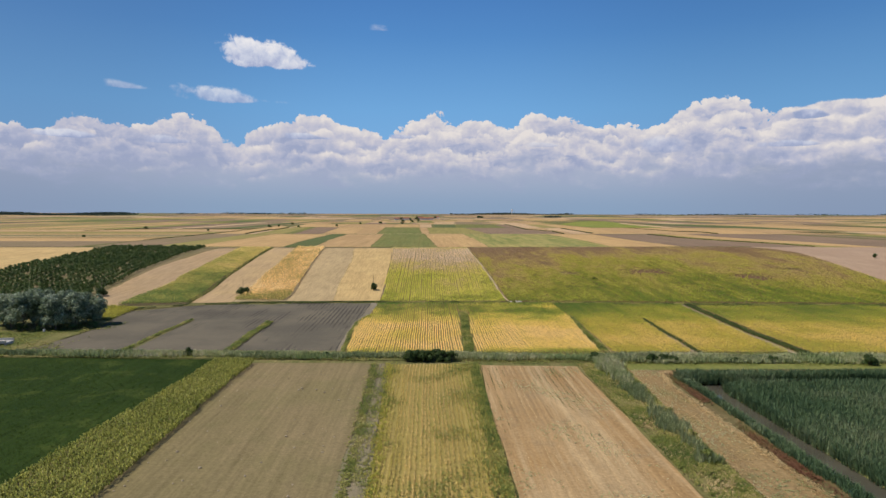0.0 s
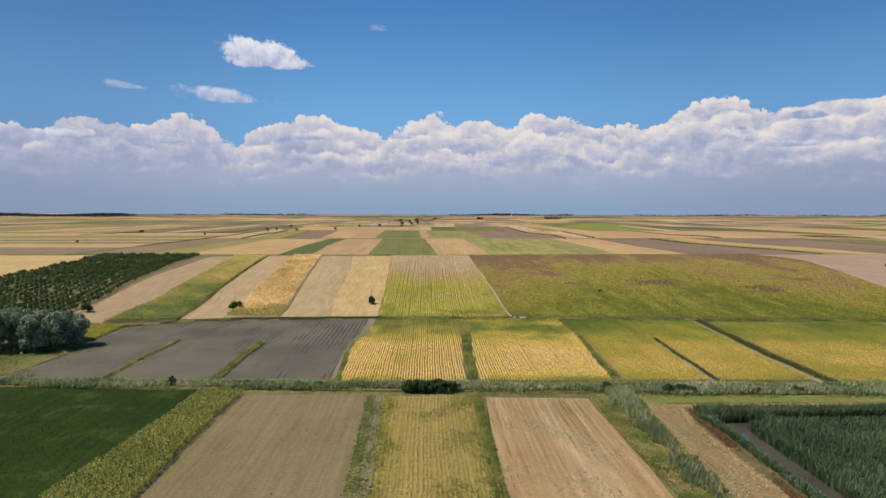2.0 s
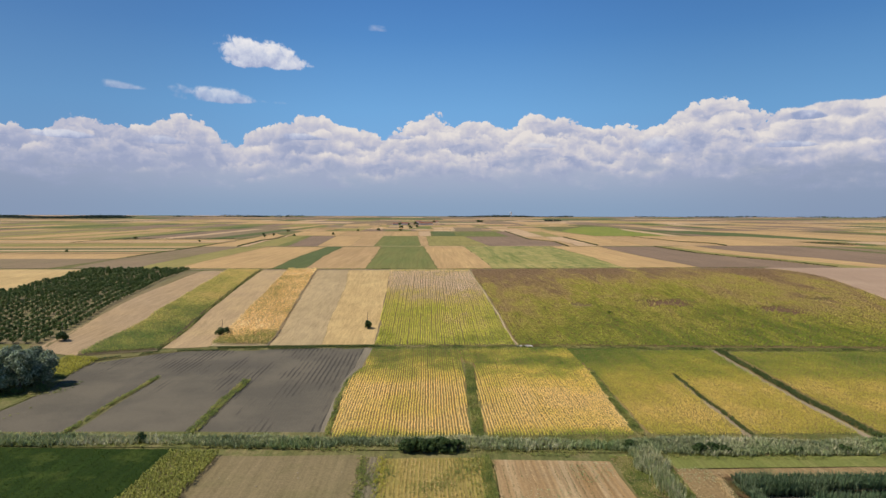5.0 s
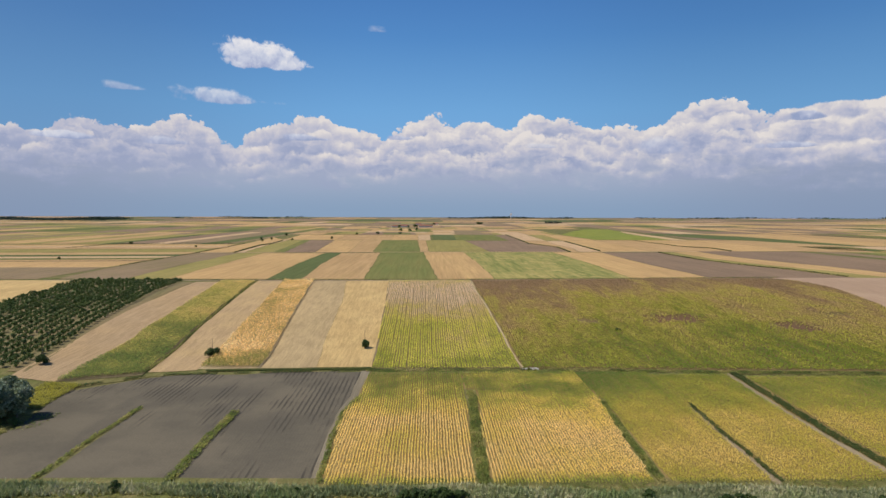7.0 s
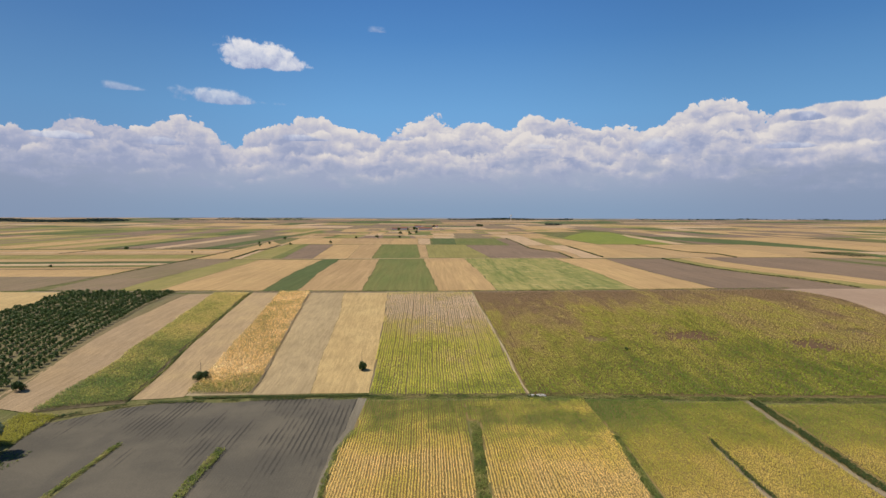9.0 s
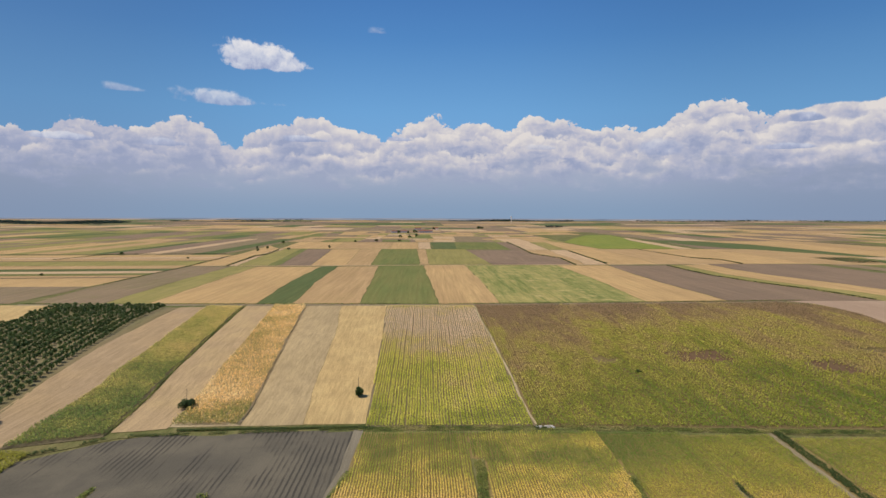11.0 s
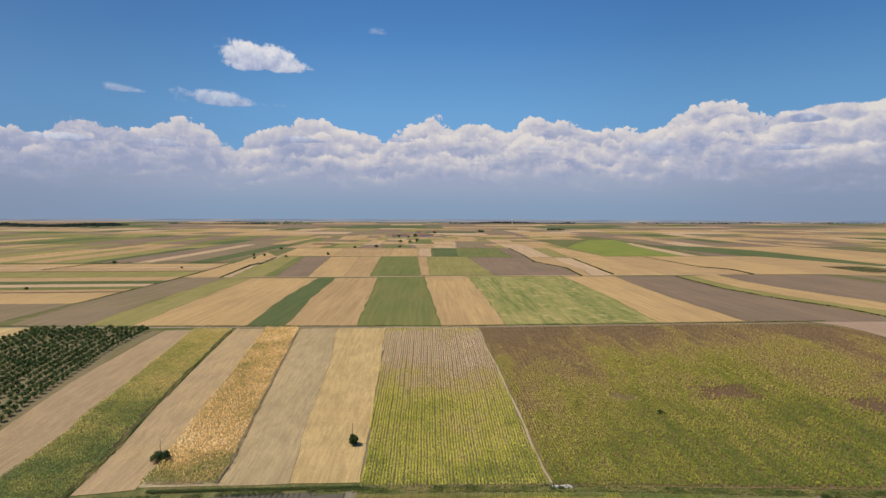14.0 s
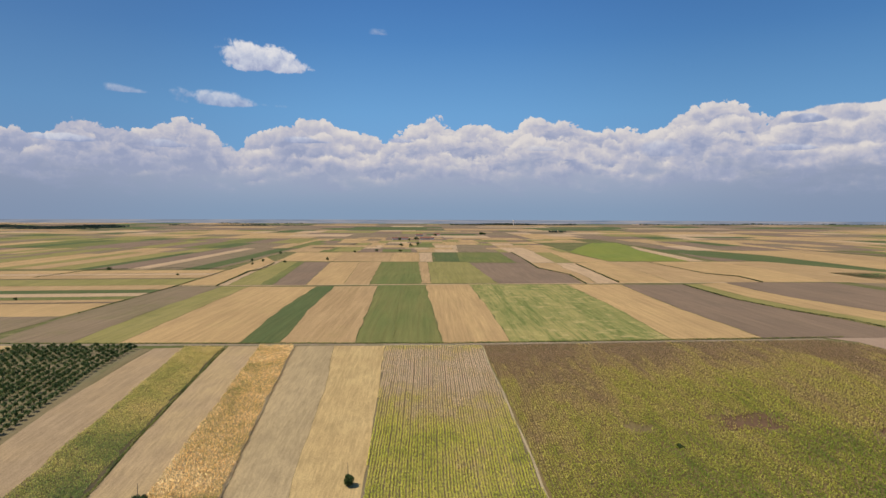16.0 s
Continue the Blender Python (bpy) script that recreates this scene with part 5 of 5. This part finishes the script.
for k, (x, y, h, s) in enumerate(((-135, 206, 12.5, 4.6), (-129.5, 203, 14.0, 5.0), (-124, 206, 14.5, 4.8), (-119, 203, 13.0, 4.4), (-114.5, 207, 13.2, 4.6), (-111.5, 212, 12.0, 4.4), (-131, 212, 13.5, 5.0),
                                  (-121, 213, 13.0, 4.8), (-140, 210, 12.0, 4.6), (-117, 218, 11.0, 4.0))):
    put(tree("willow_tree", WILLOW_LABEL, "tree", h, s, WILLOW, 7000, 0.27, 40 + k, bare=0.015, lobes=30, group="willow group"), x, y, r.uniform(0, 6))
for x, y, h, s in ((-128, 200.5, 3.0, 1.8), (-113, 203, 3.4, 1.7), (-108.5, 206, 2.6, 1.4), (-122, 200.5, 2.4, 1.5)):
    put(tree("bush", "dark green shrub at the foot of the willows", "bush", h, s, BUSH_LEAF, 900, 0.2, int(-x * 10), bare=0.05, trunks=3, lobes=9), x, y)

# hedges and bushes along the reed ditch
for k in range(7):
    x = -4.9 + 1.75 * k
    put(tree("hedge_bush", "dense dark green bush in a ditch hedge", "bush", 3.1 + 0.35 * math.sin(k * 1.9), 1.9, BUSH_LEAF, 1100, 0.22, 50 + k, bare=0.0, trunks=3, lobes=16, group="ditch hedge"), x, 159.6 + 0.3 * math.sin(k * 2.3))
for x, y, h, s in ((42.8, 160.2, 2.3, 1.5), (57, 158, 2.0, 2.0), (60, 157.8, 2.1, 2.0), (62.8, 157.6, 2.2, 1.7), (110.5, 154, 3.0, 2.2), (88, 157.5, 1.8, 1.3), (78, 157.5, 1.3, 1.2), (-63.2, 166, 2.2, 1.5), (-26, 164, 1.4, 1.1), (131, 156, 2.6, 2.0)):
    put(tree("bush", "dark green bush by the reed ditch", "bush", h, s, BUSH_LEAF, 900, 0.2, int(x * 3 + 300), bare=0.03, trunks=3, lobes=9), x, y)
for x, y, h, s in ((42.5, 94, 2.0, 1.3), (45.5, 116, 1.5, 1.2), (44.5, 104, 1.3, 1.0)):
    put(tree("bush", "yellow-green weedy bush on the verge", "bush", h, s, WEEDS, 700, 0.18, int(y * 5), bare=0.02, trunks=3, lobes=8), x, y)


def pole(x, y, h, label):
    base = new("utility_pole")
    bm = bmesh.new()
    tube(bm, [(0, 0, -0.5), (0, 0, h * 0.5), (0, 0, h)], [0.11, 0.09, 0.07], 8)
    part("shaft", bm, POLE, base)
    tagged(base, label, "pole", "line of poles")
    return put(base, x, y)


for k, (x, y, h, s) in enumerate(((-82.0, 281.5, 3.6, 2.8), (-25.2, 293.5, 3.7, 2.0), (-133.5, 261, 3.6, 2.4))):
    put(tree("bush_tree", "round dark green bushy tree in a stubble field", "tree", h, s, BUSH_LEAF, 2600, 0.22, 70 + k, bare=0.03, trunks=3, lobes=24), x, y)
    pole(x - 0.3, y + 0.4, 7.0, "weathered timber pole rising from a bush")
put(tree("bush", "low dark green bush in the sunflower field", "bush", 1.3, 1.5, DARK_HEDGE, 700, 0.25, 90, bare=0.02, trunks=3, lobes=8), 84, 316.5)

# orchard: rows of young fruit trees
fruit = [tree("fruit_tree", "small round dark green fruit tree in an orchard row", "tree", 2.7, 1.45, FRUIT_LEAF, 160, 0.32, 100 + k, bare=0.06, lobes=26, group="orchard rows") for k in range(4)]
spots = []
for i in range(17):
    for j in range(43):
        y = 257 + 4.4 * j + r.uniform(-0.2, 0.2)
        x = float(np.interp(y, [256, 313, 351, 401, 440], [-140, -146, -150, -155.5, -154])) - 4.4 * i + r.uniform(-0.2, 0.2)
        if x > -216.5 and y < 446 and r.random() > 0.03:
            spots.append((y + 0.6 * abs(x + 140), x, y))
spots.sort()
for k, (_, x, y) in enumerate(spots[:300]):
    m = Matrix.LocRotScale((x, y, float(ground_z(x, y))), Euler((0, 0, r.uniform(0, 6.28))), None)
    if k < 4:
        fruit[k].matrix_basis = m
    else:
        copy_thing(fruit[k % 4], m)
shapes = []
for f in fruit:
    me = f.children[1].data if f.children[1].name.startswith("crown") else f.children[0].data
    co = np.empty(len(me.vertices) * 3, np.float32)
    me.vertices.foreach_get("co", co)
    shapes.append(co.reshape(-1, 3))
rest = []
for k, (_, x, y) in enumerate(spots[300:]):
    a, s = r.uniform(0, 6.28), r.uniform(0.85, 1.2)
    c = shapes[k % 4] * s
    rest.append(np.stack([c[:, 0] * math.cos(a) - c[:, 1] * math.sin(a) + x, c[:, 0] * math.sin(a) + c[:, 1] * math.cos(a) + y, c[:, 2] + float(ground_z(x, y))], 1))
rest = np.concatenate(rest)
tagged(new("orchard_rows", mesh_from("orchard_rows", rest, np.arange(len(rest)).reshape(-1, 4), [FRUIT_LEAF])), "dense rows of dark green fruit trees", "trees", kind="stuff")

# single trees on the plain
for x, y, h, s in ((-404, 915, 5.0, 3.2), (-339, 631, 2.6, 1.8), (-294, 852, 2.4, 1.8), (-270, 1264, 5, 3.2), (-252, 1073, 4.5, 3), (278, 387, 3.8, 1.9), (-160, 1110, 5, 3), (-100, 1330, 6, 4), (-55, 1340, 5.5, 3.5), (-140, 1310, 5, 3), (-250, 1010, 4, 2.5), (-270, 1080, 4.5, 3), (-215, 1060, 4, 3.2),
                   (-80, 1860, 9, 6), (-52, 1850, 8, 5), (-35, 1880, 11, 6), (-30, 1900, 9, 5), (24, 2200, 9, 6), (-62, 1560, 6, 5), (-40, 1555, 6, 5), (-25, 1590, 8, 5), (190, 2350, 10, 9), (200, 2360, 9, 7)):
    put(tree("field_tree", "lone dark green tree on the plain", "tree", h, s, BUSH_LEAF, 500, 0.13 * s, int(abs(x) + y), bare=0.1, lobes=12), x, y)


def wood(label, x0, x1, y0, y1, n_, h, seed):
    g = np.random.default_rng(seed)
    x, y = g.uniform(x0, x1, n_), g.uniform(y0, y1, n_)
    hh = h * g.uniform(0.6, 1.15, n_) * (0.75 + 0.25 * np.sin(x * 0.011 + seed))
    k = 14
    d = g.normal(0, 1, (n_, k, 3))
    d /= np.linalg.norm(d, axis=2)[..., None]
    c = np.stack([x, y, ground_z(x, y) + hh * 0.5], 1)[:, None]
    p = c + d * (hh[:, None] * g.uniform(0.35, 0.55, (n_, k)))[..., None] * np.array([1.0, 1.0, 0.95])
    p = p.reshape(-1, 3)
    m = len(p)
    a = g.normal(0, 1, (m, 3))
    a /= np.linalg.norm(a, axis=1)[:, None]
    b = np.cross(a, g.normal(0, 1, (m, 3)))
    b /= np.linalg.norm(b, axis=1)[:, None]
    s = np.repeat(hh, k)[:, None] * 0.22
    q = np.stack([p - a * s, p + b * s, p + a * s, p - b * s], 1)
    tagged(new("far_wood", mesh_from("far_wood", q.reshape(-1, 3), np.arange(4 * m).reshape(-1, 4), [HAZED_LEAF])), label, "woodland", kind="stuff")


wood("dark belt of woodland on the horizon", -2800, -1560, 3250, 3450, 1700, 14, 1)
wood("thin dark belt of trees on the horizon", -1560, -700, 3950, 4010, 260, 10, 7)
wood("dark copse at the woodland's edge", -1900, -1500, 2980, 3060, 160, 10, 8)
wood("dark belt of woodland on the horizon", 150, 1000, 4350, 4450, 520, 14, 2)
wood("small dark copse on the plain", 500, 570, 2690, 2720, 40, 9, 3)
wood("dark strip of trees near the horizon", 1480, 2150, 4500, 4560, 120, 11, 4)
wood("dark strip of trees near the horizon", -1500, -900, 4650, 4700, 110, 10, 5)
wood("dark strip of trees near the horizon", 2000, 4000, 4820, 4880, 240, 12, 6)


def farmhouse(x, y, w, d, h, turn):
    base = new("farmhouse")
    bm = bmesh.new()
    bmesh.ops.create_cube(bm, size=1, matrix=Matrix.LocRotScale((0, 0, h / 2 - 0.2), None, (w, d, h + 0.4)))
    part("wall", bm, WHITEWASH, base)
    bm = bmesh.new()
    e = 0.5
    low = [bm.verts.new((sx * (w / 2 + e), sy * (d / 2 + e), h)) for sx, sy in ((-1, -1), (1, -1), (1, 1), (-1, 1))]
    top = [bm.verts.new((sx * (w / 2 + e), 0, h + d * 0.42)) for sx in (-1, 1)]
    for f in ((low[0], low[1], top[1], top[0]), (low[2], low[3], top[0], top[1]), (low[1], low[2], top[1]), (low[3], low[0], top[0]), low[::-1]):
        bm.faces.new(f)
    part("roof", bm, ROOF, base)
    tagged(base, "small white farmhouse with a red tiled roof", "house", "far hamlet")
    base.matrix_basis = pose(x, y, float(ground_z(x, y)), 0, 0, turn)


for x, y, w, d, h, a in ((-95, 1930, 16, 8, 3.5, 8), (-68, 1945, 20, 9, 4, -5), (-12, 1950, 24, 10, 4, 3), (8, 1960, 18, 9, 4, -8), (-30, 2260, 22, 9, 4, 4), (30, 2290, 20, 9, 4, 0)):
    farmhouse(x, y, w, d, h, a)


def tower():
    base = new("water_tower")
    bm = bmesh.new()
    tube(bm, [(0, 0, -1), (0, 0, 26)], [2.6, 2.0], 16)
    part("shaft", bm, WHITEWASH, base)
    bm = bmesh.new()
    tube(bm, [(0, 0, 25), (0, 0, 29), (0, 0, 35), (0, 0, 37)], [2.2, 5.5, 5.5, 1.0], 20)
    part("tank", bm, WHITEWASH, base)
    tagged(base, "white water tower among trees on the horizon", "tower")
    base.matrix_basis = pose(572, 4330, float(ground_z(572, 4330)))


tower()


# ---- small things ----
def rock(name, size, mat, label, category, x, y, group, seed):
    q = random.Random(seed)
    bm = bmesh.new()
    bmesh.ops.create_icosphere(bm, subdivisions=1, radius=size)
    for v in bm.verts:
        v.co *= q.uniform(0.7, 1.2)
        v.co.z *= 0.65
    me = bpy.data.meshes.new(name)
    bm.to_mesh(me)
    bm.free()
    me.materials.append(mat)
    ob = tagged(new(name, me), label, category, group)
    ob.location = (x, y, float(ground_z(x, y)) + 0.05 + size * 0.3)
    return ob


for k in range(70):
    y = r.uniform(70, 150)
    rock("clod", r.choice((0.10, 0.13, 0.16, 0.2, 0.28)), CLOD, "pale dry clod of earth on the fallow field", "clod", r.uniform(np.interp(y, [60, 150], [-43, -43]), -15), y, "clods on the fallow field", k)
for k in range(16):
    rock("rubble", r.uniform(0.3, 0.7), RUBBLE, "pale broken rubble dumped beside the path", "rubble", 36.5 + r.gauss(0, 1.6), 263.6 + r.gauss(0, 0.5), "rubble heap", 500 + k)


def culvert():
    base = new("culvert_bridge")
    for name, c, s in (("deck", (0, 0, 1.0), (7, 4.2, 0.35)), ("parapet", (0, -2.0, 1.45), (7, 0.25, 0.6)), ("parapet", (0, 2.0, 1.45), (7, 0.25, 0.6)), ("abutment", (-3.2, 0, 0.3), (0.5, 4.0, 1.1)), ("abutment", (3.2, 0, 0.3), (0.5, 4.0, 1.1))):
        bm = bmesh.new()
        bmesh.ops.create_cube(bm, size=1, matrix=Matrix.LocRotScale(c, None, s))
        bmesh.ops.bevel(bm, geom=bm.edges[:], offset=0.04, segments=1, affect="EDGES")
        part(name, bm, CONCRETE, base)
    tagged(base, "pale concrete culvert bridge over a ditch", "bridge")
    base.matrix_basis = pose(-122.5, 181, 0.0, 0, 0, 5)


culvert()
bm = bmesh.new()
bmesh.ops.create_cube(bm, size=1, matrix=Matrix.LocRotScale((0, 0, 0.55), None, (0.55, 0.4, 1.2)))
bmesh.ops.bevel(bm, geom=bm.edges[:], offset=0.06, segments=2, affect="EDGES")
me = bpy.data.meshes.new("marker_stone")
bm.to_mesh(me)
me.materials.append(WHITEWASH)
tagged(new("marker_stone", me), "small white marker stone in front of the willows", "marker").location = (-120.5, 199.5, 0.0)
